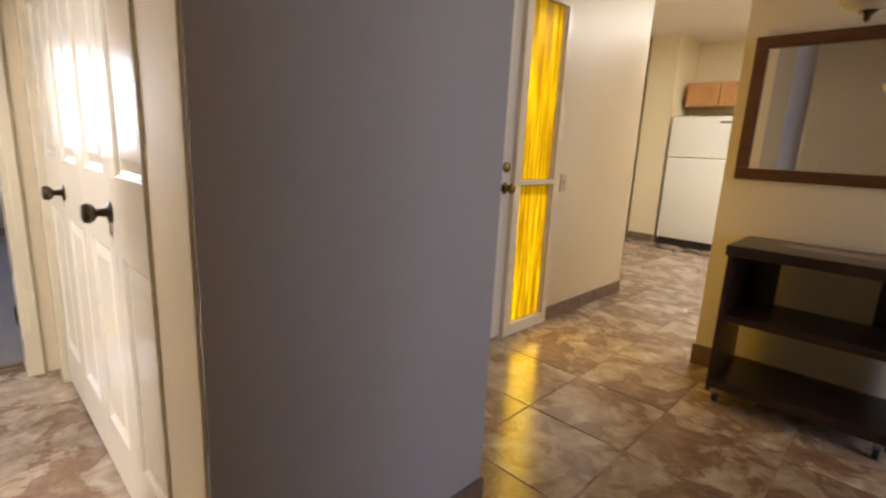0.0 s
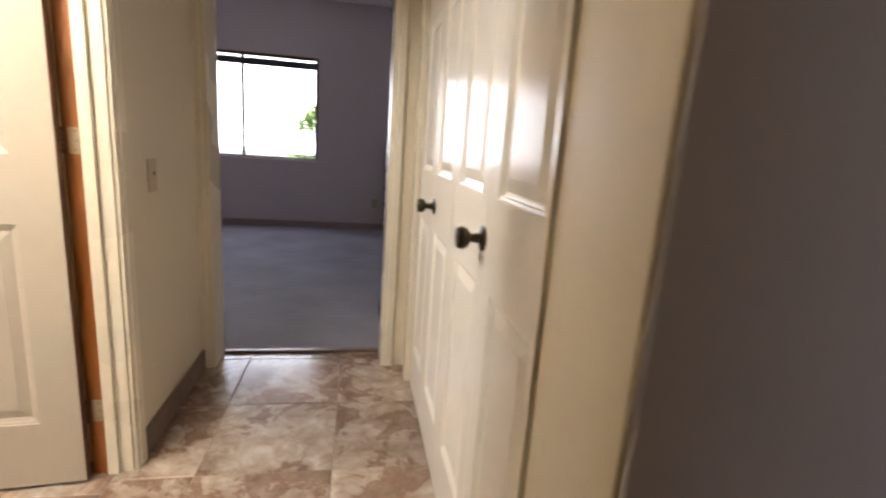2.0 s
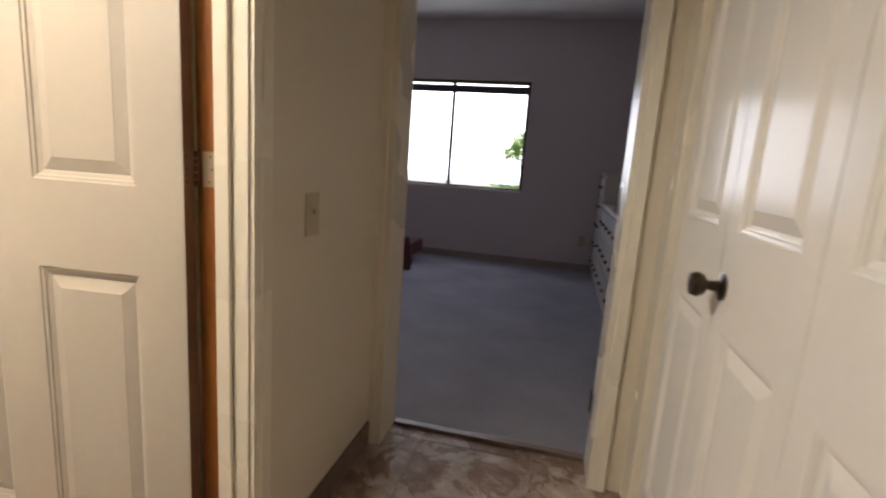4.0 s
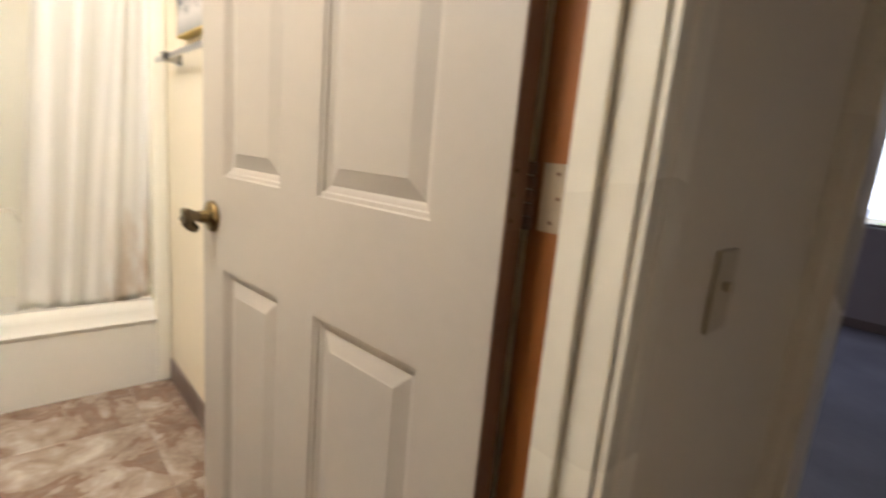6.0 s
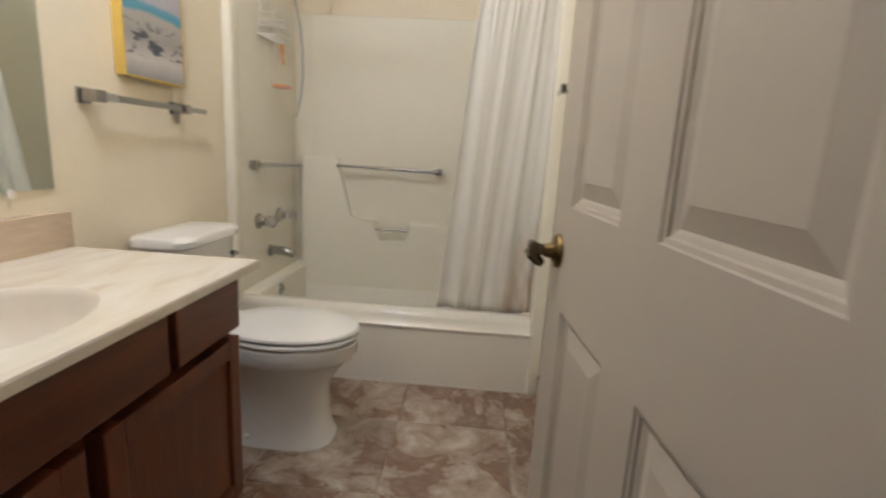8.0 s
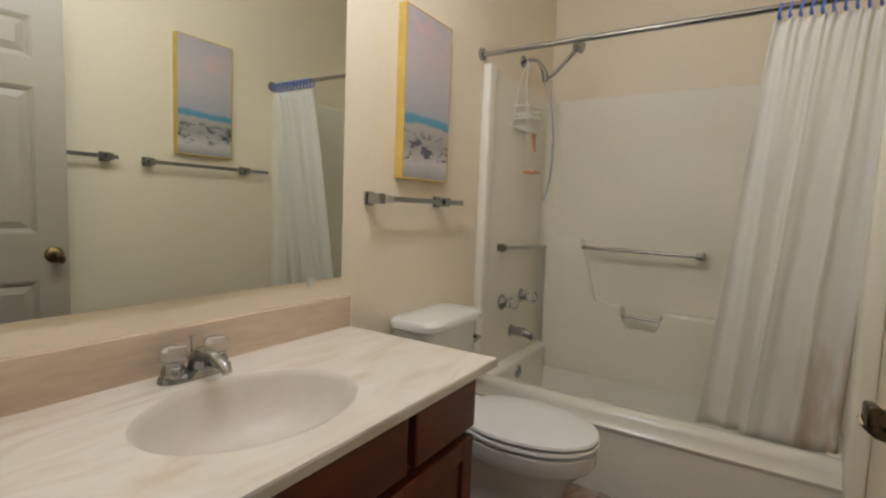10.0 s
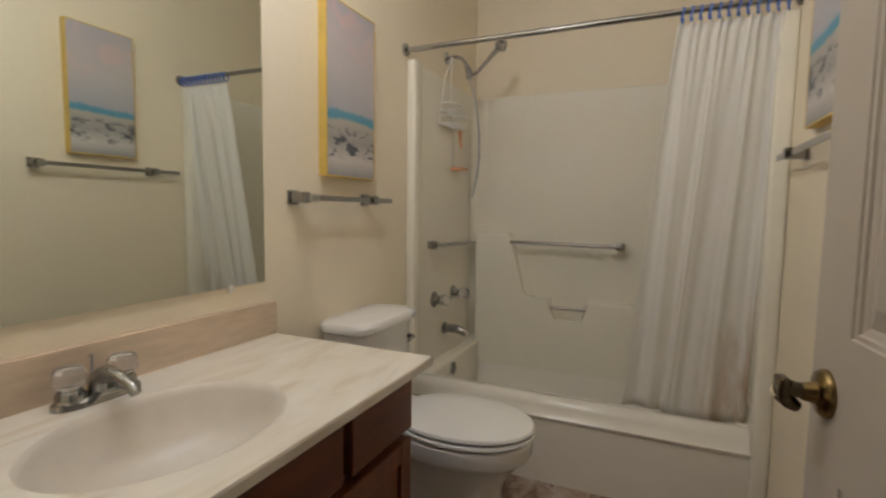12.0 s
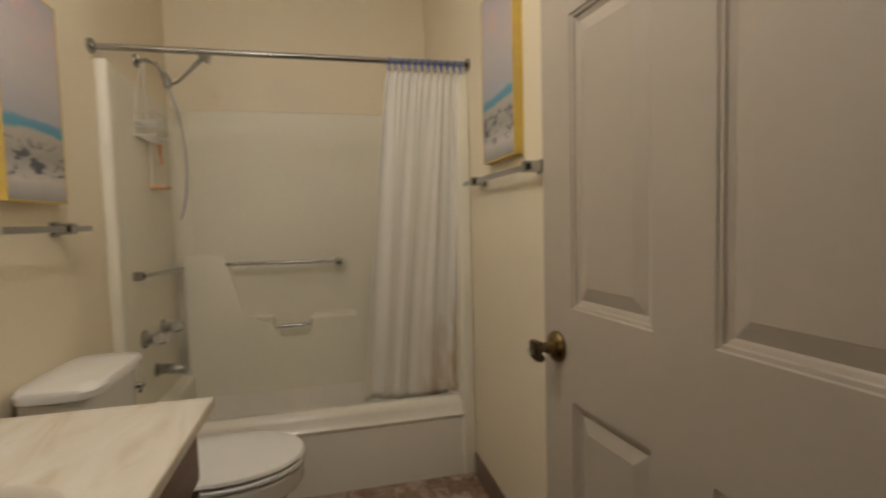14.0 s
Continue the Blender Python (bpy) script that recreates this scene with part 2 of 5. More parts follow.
def curtain_material():
    """Thin white cloth that lets light through, with rust stains at the hem by the wall."""
    m = material("curtain_cloth", (0.94, 0.91, 0.85), 0.8)
    co, sep = nd(m, "ShaderNodeTexCoord"), nd(m, "ShaderNodeSeparateXYZ")
    wire(m, co.outputs["Object"], sep.inputs[0])
    zr = nd(m, "ShaderNodeMapRange", From_Min=0.95, From_Max=0.36)
    yr = nd(m, "ShaderNodeMapRange", From_Min=-0.26, From_Max=-0.10)
    wire(m, sep.outputs["Z"], zr.inputs[0]), wire(m, sep.outputs["Y"], yr.inputs[0])
    mp0 = nd(m, "ShaderNodeMapping")
    mp0.inputs["Scale"].default_value = (1, 1, 0.25)
    wire(m, co.outputs["Object"], mp0.inputs[0])
    st = nd(m, "ShaderNodeTexNoise", Scale=16.0, Detail=4.0)
    wire(m, mp0.outputs[0], st.inputs["Vector"])
    sr = ramp(m, st.outputs["Fac"], [(0.42, (0, 0, 0)), (0.62, (1, 1, 1))])
    m1, m2 = nd(m, "ShaderNodeMath"), nd(m, "ShaderNodeMath")
    m1.operation = m2.operation = "MULTIPLY"
    wire(m, zr.outputs[0], m1.inputs[0]), wire(m, yr.outputs[0], m1.inputs[1])
    wire(m, m1.outputs[0], m2.inputs[0]), wire(m, sr.outputs[0], m2.inputs[1])
    col = nd(m, "ShaderNodeMix")
    col.data_type = "RGBA"
    col.inputs[6].default_value = (0.94, 0.91, 0.85, 1)
    col.inputs[7].default_value = (0.55, 0.36, 0.17, 1)
    wire(m, m2.outputs[0], col.inputs[0])
    t = nd(m, "ShaderNodeBsdfTranslucent")
    wire(m, col.outputs[2], t.inputs["Color"]), wire(m, col.outputs[2], bsdf(m).inputs["Base Color"])
    mx = nd(m, "ShaderNodeMixShader")
    mx.inputs[0].default_value = 0.28
    wire(m, bsdf(m).outputs[0], mx.inputs[1]), wire(m, t.outputs[0], mx.inputs[2])
    wire(m, mx.outputs[0], m.node_tree.nodes["Material Output"].inputs["Surface"])
    mp = nd(m, "ShaderNodeMapping")
    mp.inputs["Scale"].default_value = (1, 1, 0.12)
    wire(m, co.outputs["Object"], mp.inputs[0])
    n = nd(m, "ShaderNodeTexNoise", Scale=60.0, Detail=3.0)
    wire(m, mp.outputs[0], n.inputs["Vector"])
    bp = nd(m, "ShaderNodeBump", Strength=0.25, Distance=0.002)
    wire(m, n.outputs["Fac"], bp.inputs["Height"]), wire(m, bp.outputs[0], bsdf(m).inputs["Normal"])
    return m


M_CURTAIN = curtain_material()


def amber_material():
    m = material("amber_glass", (0.75, 0.50, 0.02), 0.25)
    t = nd(m, "ShaderNodeBsdfTranslucent")
    gc, gm = nd(m, "ShaderNodeTexCoord"), nd(m, "ShaderNodeMapping")
    gm.inputs["Scale"].default_value = (1, 1, 0.06)
    wire(m, gc.outputs["Object"], gm.inputs[0])
    gn = nd(m, "ShaderNodeTexNoise", Scale=38.0, Detail=2.0)
    wire(m, gm.outputs[0], gn.inputs["Vector"])
    gr = ramp(m, gn.outputs["Fac"], [(0.38, (0.36, 0.24, 0.004)), (0.62, (0.72, 0.56, 0.02))])
    wire(m, gr.outputs[0], t.inputs["Color"])
    mx = nd(m, "ShaderNodeMixShader")
    mx.inputs[0].default_value = 0.9
    wire(m, bsdf(m).outputs[0], mx.inputs[1]), wire(m, t.outputs[0], mx.inputs[2])
    wire(m, mx.outputs[0], m.node_tree.nodes["Material Output"].inputs["Surface"])
    w = nd(m, "ShaderNodeTexNoise", Scale=26.0, Detail=2.0)
    bp = nd(m, "ShaderNodeBump", Strength=0.6, Distance=0.004)
    wire(m, w.outputs["Fac"], bp.inputs["Height"]), wire(m, bp.outputs[0], bsdf(m).inputs["Normal"])
    return m


M_AMBER = amber_material()


def painting_material(name, shift):
    """Beach at dusk in loose strokes: pink-grey sky, a turquoise band of sea, pale sand with dark rocks."""
    m = material(name, (0.6, 0.6, 0.6), 0.6)
    co, sep = nd(m, "ShaderNodeTexCoord"), nd(m, "ShaderNodeSeparateXYZ")
    mp = nd(m, "ShaderNodeMapping")
    mp.inputs["Location"].default_value = (shift, 0, 0)
    wire(m, co.outputs["Object"], sep.inputs[0]), wire(m, co.outputs["Object"], mp.inputs[0])
    n1 = nd(m, "ShaderNodeTexNoise", Scale=7.0, Detail=4.0, Distortion=1.5)
    wire(m, mp.outputs[0], n1.inputs["Vector"])
    ma = nd(m, "ShaderNodeMath")
    ma.operation = "MULTIPLY_ADD"
    ma.inputs[1].default_value = 0.035
    wire(m, n1.outputs["Fac"], ma.inputs[0]), wire(m, sep.outputs["Z"], ma.inputs[2])
    mr = nd(m, "ShaderNodeMapRange", From_Min=0.018, From_Max=0.662)
    wire(m, ma.outputs[0], mr.inputs[0])
    bands = ramp(m, mr.outputs[0], [
        (0.0, (0.30, 0.29, 0.28)), (0.10, (0.62, 0.58, 0.54)), (0.20, (0.36, 0.34, 0.31)), (0.315, (0.46, 0.42, 0.36)),
        (0.335, (0.10, 0.31, 0.42)), (0.365, (0.14, 0.33, 0.45)), (0.385, (0.44, 0.43, 0.46)), (0.60, (0.54, 0.50, 0.49)),
        (0.78, (0.56, 0.49, 0.48)), (1.0, (0.46, 0.43, 0.46))])
    n2 = nd(m, "ShaderNodeTexNoise", Scale=17.0, Detail=3.0, Distortion=0.6)
    mp2 = nd(m, "ShaderNodeMapping")
    mp2.inputs["Scale"].default_value = (1, 1, 1.9)
    mp2.inputs["Location"].default_value = (shift * 2, 0, 0.3)
    wire(m, co.outputs["Object"], mp2.inputs[0]), wire(m, mp2.outputs[0], n2.inputs["Vector"])
    rocks = ramp(m, n2.outputs["Fac"], [(0.52, (0, 0, 0)), (0.62, (1, 1, 1))])
    low = ramp(m, mr.outputs[0], [(0.09, (0, 0, 0)), (0.13, (1, 1, 1)), (0.25, (1, 1, 1)), (0.29, (0, 0, 0))])
    mul = nd(m, "ShaderNodeMath")
    mul.operation = "MULTIPLY"
    wire(m, rocks.outputs[0], mul.inputs[0]), wire(m, low.outputs[0], mul.inputs[1])
    mix = nd(m, "ShaderNodeMix")
    mix.data_type = "RGBA"
    mix.inputs[7].default_value = (0.09, 0.095, 0.11, 1)
    wire(m, mul.outputs[0], mix.inputs[0]), wire(m, bands.outputs[0], mix.inputs[6])
    n3 = nd(m, "ShaderNodeTexNoise", Scale=9.0, Detail=3.0, Distortion=0.8)
    mp3 = nd(m, "ShaderNodeMapping")
    mp3.inputs["Location"].default_value = (3 + shift, 0, 1)
    wire(m, co.outputs["Object"], mp3.inputs[0]), wire(m, mp3.outputs[0], n3.inputs["Vector"])
    pinks = ramp(m, n3.outputs["Fac"], [(0.50, (0, 0, 0)), (0.68, (0.6, 0.6, 0.6))])
    high = ramp(m, mr.outputs[0], [(0.5, (0, 0, 0)), (0.65, (1, 1, 1))])
    mul2 = nd(m, "ShaderNodeMath")
    mul2.operation = "MULTIPLY"
    wire(m, pinks.outputs[0], mul2.inputs[0]), wire(m, high.outputs[0], mul2.inputs[1])
    mix2 = nd(m, "ShaderNodeMix")
    mix2.data_type = "RGBA"
    mix2.inputs[7].default_value = (0.70, 0.47, 0.43, 1)
    wire(m, mul2.outputs[0], mix2.inputs[0]), wire(m, mix.outputs[2], mix2.inputs[6])
    wire(m, mix2.outputs[2], bsdf(m).inputs["Base Color"])
    bp = nd(m, "ShaderNodeBump", Strength=0.4, Distance=0.003)
    wire(m, n2.outputs["Fac"], bp.inputs["Height"]), wire(m, bp.outputs[0], bsdf(m).inputs["Normal"])
    return m


M_YELLOW = mottled(material("yellow_canvas_edge", (0.60, 0.415, 0.085), 0.5), (0.60, 0.415, 0.085), 0.12, 6, 40)

# ---------------------------------------------------------------- helpers


def box(bm, x0, x1, y0, y1, z0, z1, bevel=0.0, seg=2):
    x0, x1, y0, y1, z0, z1 = min(x0, x1), max(x0, x1), min(y0, y1), max(y0, y1), min(z0, z1), max(z0, z1)
    v = [bm.verts.new(p) for p in ((x0, y0, z0), (x1, y0, z0), (x1, y1, z0), (x0, y1, z0),
                                   (x0, y0, z1), (x1, y0, z1), (x1, y1, z1), (x0, y1, z1))]
    f = [bm.faces.new([v[i] for i in q]) for q in ((0, 3, 2, 1), (4, 5, 6, 7), (0, 1, 5, 4), (1, 2, 6, 5), (2, 3, 7, 6), (3, 0, 4, 7))]
    if bevel:
        edges = list({e for q in f for e in q.edges})
        bmesh.ops.bevel(bm, geom=edges, offset=bevel, segments=seg, profile=0.6, affect="EDGES")
    return bm


def boxed(*args, **kw):
    return box(bmesh.new(), *args, **kw)


def tube(bm, pts, r, n=12, caps=True):
    """A round bar through the points."""
    pts = [Vector(p) for p in pts]
    rings, up = [], None
    for i, p in enumerate(pts):
        d = (pts[min(i + 1, len(pts) - 1)] - pts[max(i - 1, 0)]).normalized()
        if up is None or abs(up.dot(d)) > 0.99:
            up = Vector((0, 0, 1)) if abs(d.z) < 0.9 else Vector((1, 0, 0))
        a = d.cross(up).normalized()
        b = a.cross(d).normalized()
        up = b
        rr = r[i] if isinstance(r, (list, tuple)) else r
        rings.append([bm.verts.new(p + rr * (math.cos(2 * math.pi * k / n) * a + math.sin(2 * math.pi * k / n) * b)) for k in range(n)])
    skin(bm, rings, caps)
    return bm


def skin(bm, rings, caps=True):
    n = len(rings[0])
    for r0, r1 in zip(rings, rings[1:]):
        for k in range(n):
            bm.faces.new((r0[k], r0[(k + 1) % n], r1[(k + 1) % n], r1[k]))
    if caps:
        bm.faces.new(rings[0][::-1]), bm.faces.new(rings[-1])


def lathe(bm, profile, center, axis="z", n=24):
    """Turns a profile of (radius, height) about an axis through center."""
    rings = []
    for r, h in profile:
        ring = []
        for k in range(n):
            a = 2 * math.pi * k / n
            u, w = max(r, 1e-4) * math.cos(a), max(r, 1e-4) * math.sin(a)
            p = {"z": (u, w, h), "y": (w, h, u), "x": (h, u, w)}[axis]
            ring.append(bm.verts.new(Vector(center) + Vector(p)))
        rings.append(ring)
    skin(bm, rings)
    return bm


def oval(bm, rings, n=40, caps=True):
    """Skin over ovals: each (cx, cy, z, half x, half y back, half y front, power)."""
    made = []
    for cx, cy, z, rx, rb, rf, p in rings:
        ring = []
        for k in range(n):
            a = 2 * math.pi * k / n
            c, s = math.cos(a), math.sin(a)
            ux = math.copysign(abs(c) ** (2 / p), c) * rx
            uy = math.copysign(abs(s) ** (2 / p), s) * (rf if s > 0 else rb)
            ring.append(bm.verts.new((cx + ux, cy + uy, z)))
        made.append(ring)
    skin(bm, made, caps)
    return bm


def finish(name, bm, mat, smooth=False):
    bmesh.ops.recalc_face_normals(bm, faces=bm.faces)
    me = bpy.data.meshes.new(name)
    bm.to_mesh(me)
    bm.free()
    me.materials.append(mat)
    if smooth:
        for p in me.polygons:
            p.use_smooth = True
        try:
            me.set_sharp_from_angle(angle=radians(40))
        except Exception:
            pass
    return me


def part(name, bm, mat, parent, label="", smooth=False):
    ob = new(name, finish(name, bm, mat, smooth))
    ob.parent = parent
    if label:
        tagged(ob, label)
    return ob


def thing(name, label, category, m=None, group=""):
    ob = new(name)
    ob.empty_display_size = 0.1
    if m is not None:
        ob.matrix_world = m
    return tagged(ob, label, category, group)


def structure(name, bm, mat, label="", category="", smooth=False):
    ob = new(name, finish(name, bm, mat, smooth))
    return tagged(ob, label, category, kind="structure")


def holder(name, label, category):
    ob = new(name)
    return tagged(ob, label, category, kind="structure")


# ---------------------------------------------------------------- the large structure
H = 2.75
# grounds and slabs under the floors
structure("ground", boxed(-60, 60, -60, 60, -0.30, -0.12), M_GROUND, "dry earth ground outside the house", "ground")
structure("floor_slab", boxed(-3.2, 8.4, -5.2, 0.88, -0.12, -0.003), M_GROUT, "grout bed under the floor tiles", "floor")
structure("carpet_floor", boxed(-2.6, 1.68, 0.905, 4.84, -0.12, 0.012), M_CARPET, "grey cut-pile bedroom carpet", "carpet")
structure("threshold_strip", boxed(0.056, 0.863, 0.875, 0.91, -0.012, 0.014, bevel=0.003), M_BASETILE, "dark strip between tile and carpet", "threshold")

# bathroom walls
structure("wall_bath_south", boxed(-3.2, -0.11, -1.66, -1.54, -0.01, H), M_BATH_WALL, "cream painted bathroom wall", "wall")
structure("wall_bath_north", boxed(-3.2, -0.11, 0.0, 0.12, -0.01, H), M_BATH_WALL, "cream painted bathroom wall", "wall")
structure("wall_bath_west", boxed(-3.2, -3.09, -1.54, 0.0, -0.01, H), M_BATH_WALL, "cream painted bathroom wall", "wall")

# wall between hall and bathroom, with the door opening
bm = bmesh.new()
for a, b, z0 in ((-5.0, -0.95, -0.01), (-0.05, 0.72, -0.01), (-0.95, -0.05, 2.07)):
    box(bm, -0.055, 0.0, a, b, z0, H)
structure("wall_hall_west", bm, M_HALL_WALL, "beige painted hallway wall", "wall")
bm = bmesh.new()
for a, b, z0 in ((-5.0, -0.95, -0.01), (-0.05, 0.72, -0.01), (-0.95, -0.05, 2.07)):
    box(bm, -0.11, -0.055, a, b, z0, H)
structure("wall_bath_east", bm, M_BATH_WALL, "cream painted bathroom wall at the door", "wall")

# end wall of the hall with the bedroom door opening
bm = bmesh.new()
box(bm, -2.6, 0.034, 0.72, 0.80, -0.01, H), box(bm, 0.882, 1.9, 0.72, 0.80, -0.01, H), box(bm, 0.034, 0.882, 0.72, 0.80, 2.07, H)
structure("wall_hall_end", bm, M_HALL_WALL, "beige painted wall at the end of the hallway", "wall")
bm = bmesh.new()
box(bm, -2.6, 0.034, 0.80, 0.88, -0.01, H), box(bm, 0.882, 1.68, 0.80, 0.88, -0.01, H), box(bm, 0.034, 0.882, 0.80, 0.88, 2.07, H)
structure("wall_bed_south", bm, M_BED_WALL, "grey painted bedroom wall", "wall")

# bedroom
structure("wall_bed_east", boxed(1.56, 1.68, 0.88, 4.84, -0.01, H), M_BED_WALL, "grey painted bedroom wall", "wall")
structure("wall_bed_west", boxed(-2.6, -2.48, 0.88, 4.84, -0.01, H), M_BED_WALL, "grey painted bedroom wall", "wall")
WX0, WX1, WZ0, WZ1 = -1.55, 0.23, 0.85, 2.09
bm = bmesh.new()
box(bm, -2.48, WX0, 4.72, 4.84, -0.01, H), box(bm, WX1, 1.56, 4.72, 4.84, -0.01, H)
box(bm, WX0, WX1, 4.72, 4.84, -0.01, WZ0), box(bm, WX0, WX1, 4.72, 4.84, WZ1, H)
structure("wall_bed_north", bm, M_BED_WALL, "grey painted bedroom wall with a window", "wall")

# closet block between the hall and the entry
CY0, CY1 = -1.03, 0.53
bm = bmesh.new()
box(bm, 0.985, 1.10, CY1, 0.72, -0.01, H), box(bm, 0.985, 1.10, CY0, CY1, 2.05, H)
structure("wall_hall_east", bm, M_TRIM, "cream painted wall beside the closet", "wall")
structure("wall_closet_return", boxed(0.985, 1.10, -1.262, CY0, -0.01, H, bevel=0.006), M_RETURN, "cream painted end wall of the closet", "wall", True)
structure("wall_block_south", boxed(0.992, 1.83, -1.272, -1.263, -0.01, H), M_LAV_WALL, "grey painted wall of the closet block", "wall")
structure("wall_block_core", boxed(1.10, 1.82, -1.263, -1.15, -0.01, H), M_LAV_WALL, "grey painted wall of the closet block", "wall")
structure("wall_block_east", boxed(1.74, 1.83, -1.15, -0.42, -0.01, H), M_HALL_WALL, "beige painted wall of the closet block", "wall")
structure("wall_closet_back", boxed(1.70, 1.74, -1.15, 0.72, -0.01, H), M_HALL_WALL, "inside wall of the closet", "wall")

# entry wall with the front door and the amber sidelight
SX0, SX1 = 3.06, 3.52
bm = bmesh.new()
box(bm, 1.83, 2.12, -0.42, -0.30, -0.01, H), box(bm, 2.12, SX1, -0.42, -0.30, 2.08, H), box(bm, SX1, 4.69, -0.42, -0.30, -0.01, H)
structure("wall_entry_north", bm, M_HALL_WALL, "beige painted entry wall", "wall")
structure("wall_mirror", boxed(3.63, 3.75, -5.0, -1.37, -0.01, 2.8), M_HALL_WALL, "beige painted wall with a framed mirror", "wall")
# kitchen
structure("wall_kitchen_west", boxed(4.57, 4.69, -0.30, 0.88, -0.01, 2.8), M_HALL_WALL, "cream painted kitchen wall", "wall")
structure("wall_kitchen_north", boxed(4.69, 8.3, 0.86, 0.98, -0.01, 2.8), M_KITCHEN, "cream painted kitchen wall", "wall")
structure("wall_kitchen_east", boxed(8.16, 8.28, -3.2, 0.86, -0.01, 2.8), M_KITCHEN, "cream painted kitchen wall", "wall")
structure("wall_pantry", boxed(7.45, 8.16, 0.37, 0.74, -0.01, 2.8), M_KITCHEN, "cream painted pantry wall beside the fridge", "wall")
structure("wall_kitchen_south", boxed(3.75, 8.3, -3.3, -3.18, -0.01, 2.8), M_KITCHEN, "cream painted kitchen wall", "wall")
# unseen stub wall, added to shade the closet block's left end from the window
structure("wall_light_block", boxed(0.0, 1.70, -2.82, -2.70, -0.01, H), M_HALL_WALL, "unseen beige partition added to shade part of the closet block", "wall")
# living room behind the start
bm = bmesh.new()
box(bm, 0.0, 1.9, -5.12, -5.0, -0.01, H), box(bm, 2.85, 3.63, -5.12, -5.0, -0.01, H)
box(bm, 1.9, 2.85, -5.12, -5.0, -0.01, 0.55), box(bm, 1.9, 2.85, -5.12, -5.0, 2.1, H)
structure("wall_living_south", bm, M_HALL_WALL, "beige painted living room wall with a window", "wall")

structure("ceiling_bath", boxed(-3.2, -0.055, -1.66, 0.12, H, H + 0.1), M_CEIL, "cream bathroom ceiling", "ceiling")
structure("ceiling_hall", box(boxed(-0.055, 3.63, -5.12, -0.30, H, H + 0.1), -0.055, 1.83, -0.30, 0.80, H, H + 0.1), M_CEIL, "cream textured hallway ceiling", "ceiling")
structure("ceiling_bedroom", boxed(-2.6, 1.68, 0.80, 4.84, H, H + 0.1), M_CEIL, "cream textured bedroom ceiling", "ceiling")
structure("ceiling_kitchen", boxed(3.75, 8.3, -3.3, 0.98, 2.70, 2.80), M_CEIL, "white kitchen ceiling", "ceiling")
# unseen overhang, added to keep direct sun out of the bedroom
structure("eave", boxed(-3.3, 2.0, 4.84, 6.2, 2.60, 2.70), M_SUN_BLOCK, "unseen overhang added to keep the sun out of the bedroom window", "eave")


# ---------------------------------------------------------------- windows
def window(name, x0, x1, z0, z1, y, mid, label, blind=True):
    w = holder(name, label, "window")
    t = 0.035
    bm = bmesh.new()
    box(bm, x0, x1, y - 0.03, y + 0.03, z0, z0 + t, 0.003), box(bm, x0, x1, y - 0.03, y + 0.03, z1 - t, z1, 0.003)
    box(bm, x0, x0 + t, y - 0.03, y + 0.03, z0 + t, z1 - t, 0.003), box(bm, x1 - t, x1, y - 0.03, y + 0.03, z0 + t, z1 - t, 0.003)
    part("window_frame", bm, M_BRONZE if blind else M_WHITE, w)
    part("mullion", boxed(mid - 0.018, mid + 0.018, y - 0.025, y + 0.025, z0 + t, z1 - t, bevel=0.003), M_BRONZE if blind else M_WHITE, w)
    for a, b in ((x0 + t, mid - 0.018), (mid + 0.018, x1 - t)):
        p = part("pane", boxed(a, b, y - 0.003, y + 0.003, z0 + t, z1 - t), M_PANE, w)
        p.visible_shadow = False
    if blind:
        part("blind_headrail", boxed(x0 + 0.01, x1 - 0.01, y - 0.085, y - 0.04, z1 - 0.145, z1 - 0.065, bevel=0.006), M_BLINDRAIL, w, "dark raised blind headrail")
    return w


M_PANE = material("window_glass", (1, 1, 1), 0.0, 0, 0.5, Transmission_Weight=1.0, IOR=1.02)
M_BLINDRAIL = material("dark_blind", (0.05, 0.05, 0.055), 0.5)
window("window_1", WX0, WX1, WZ0, WZ1, 4.79, -0.66, "dark framed sliding bedroom window with a raised blind")
structure("window_stool", boxed(WX0, WX1, 4.715, 4.76, WZ0 - 0.004, WZ0 + 0.012, bevel=0.003), M_WHITE, "white bedroom window sill", "sill")
window("window_2", 1.9, 2.85, 0.55, 2.1, -5.06, 2.375, "tall living room window", False)


# ---------------------------------------------------------------- doors, casings, trim
def panel_face(bm, w, h, panels, y, sign):
    """Flat door face with openings where the panels go. sign: -1 faces -y, 1 faces +y."""
    xs = sorted({0, w, *[v for p in panels for v in p[:2]]})
    zs = sorted({0, h, *[v for p in panels for v in p[2:]]})
    grid = {}

    def vert(i, k):
        if (i, k) not in grid:
            grid[i, k] = bm.verts.new((xs[i], y, zs[k]))
        return grid[i, k]
    for i in range(len(xs) - 1):
        for k in range(len(zs) - 1):
            cx, cz = (xs[i] + xs[i + 1]) / 2, (zs[k] + zs[k + 1]) / 2
            if any(p[0] < cx < p[1] and p[2] < cz < p[3] for p in panels):
                continue
            q = [vert(i, k), vert(i + 1, k), vert(i + 1, k + 1), vert(i, k + 1)]
            bm.faces.new(q if sign < 0 else q[::-1])


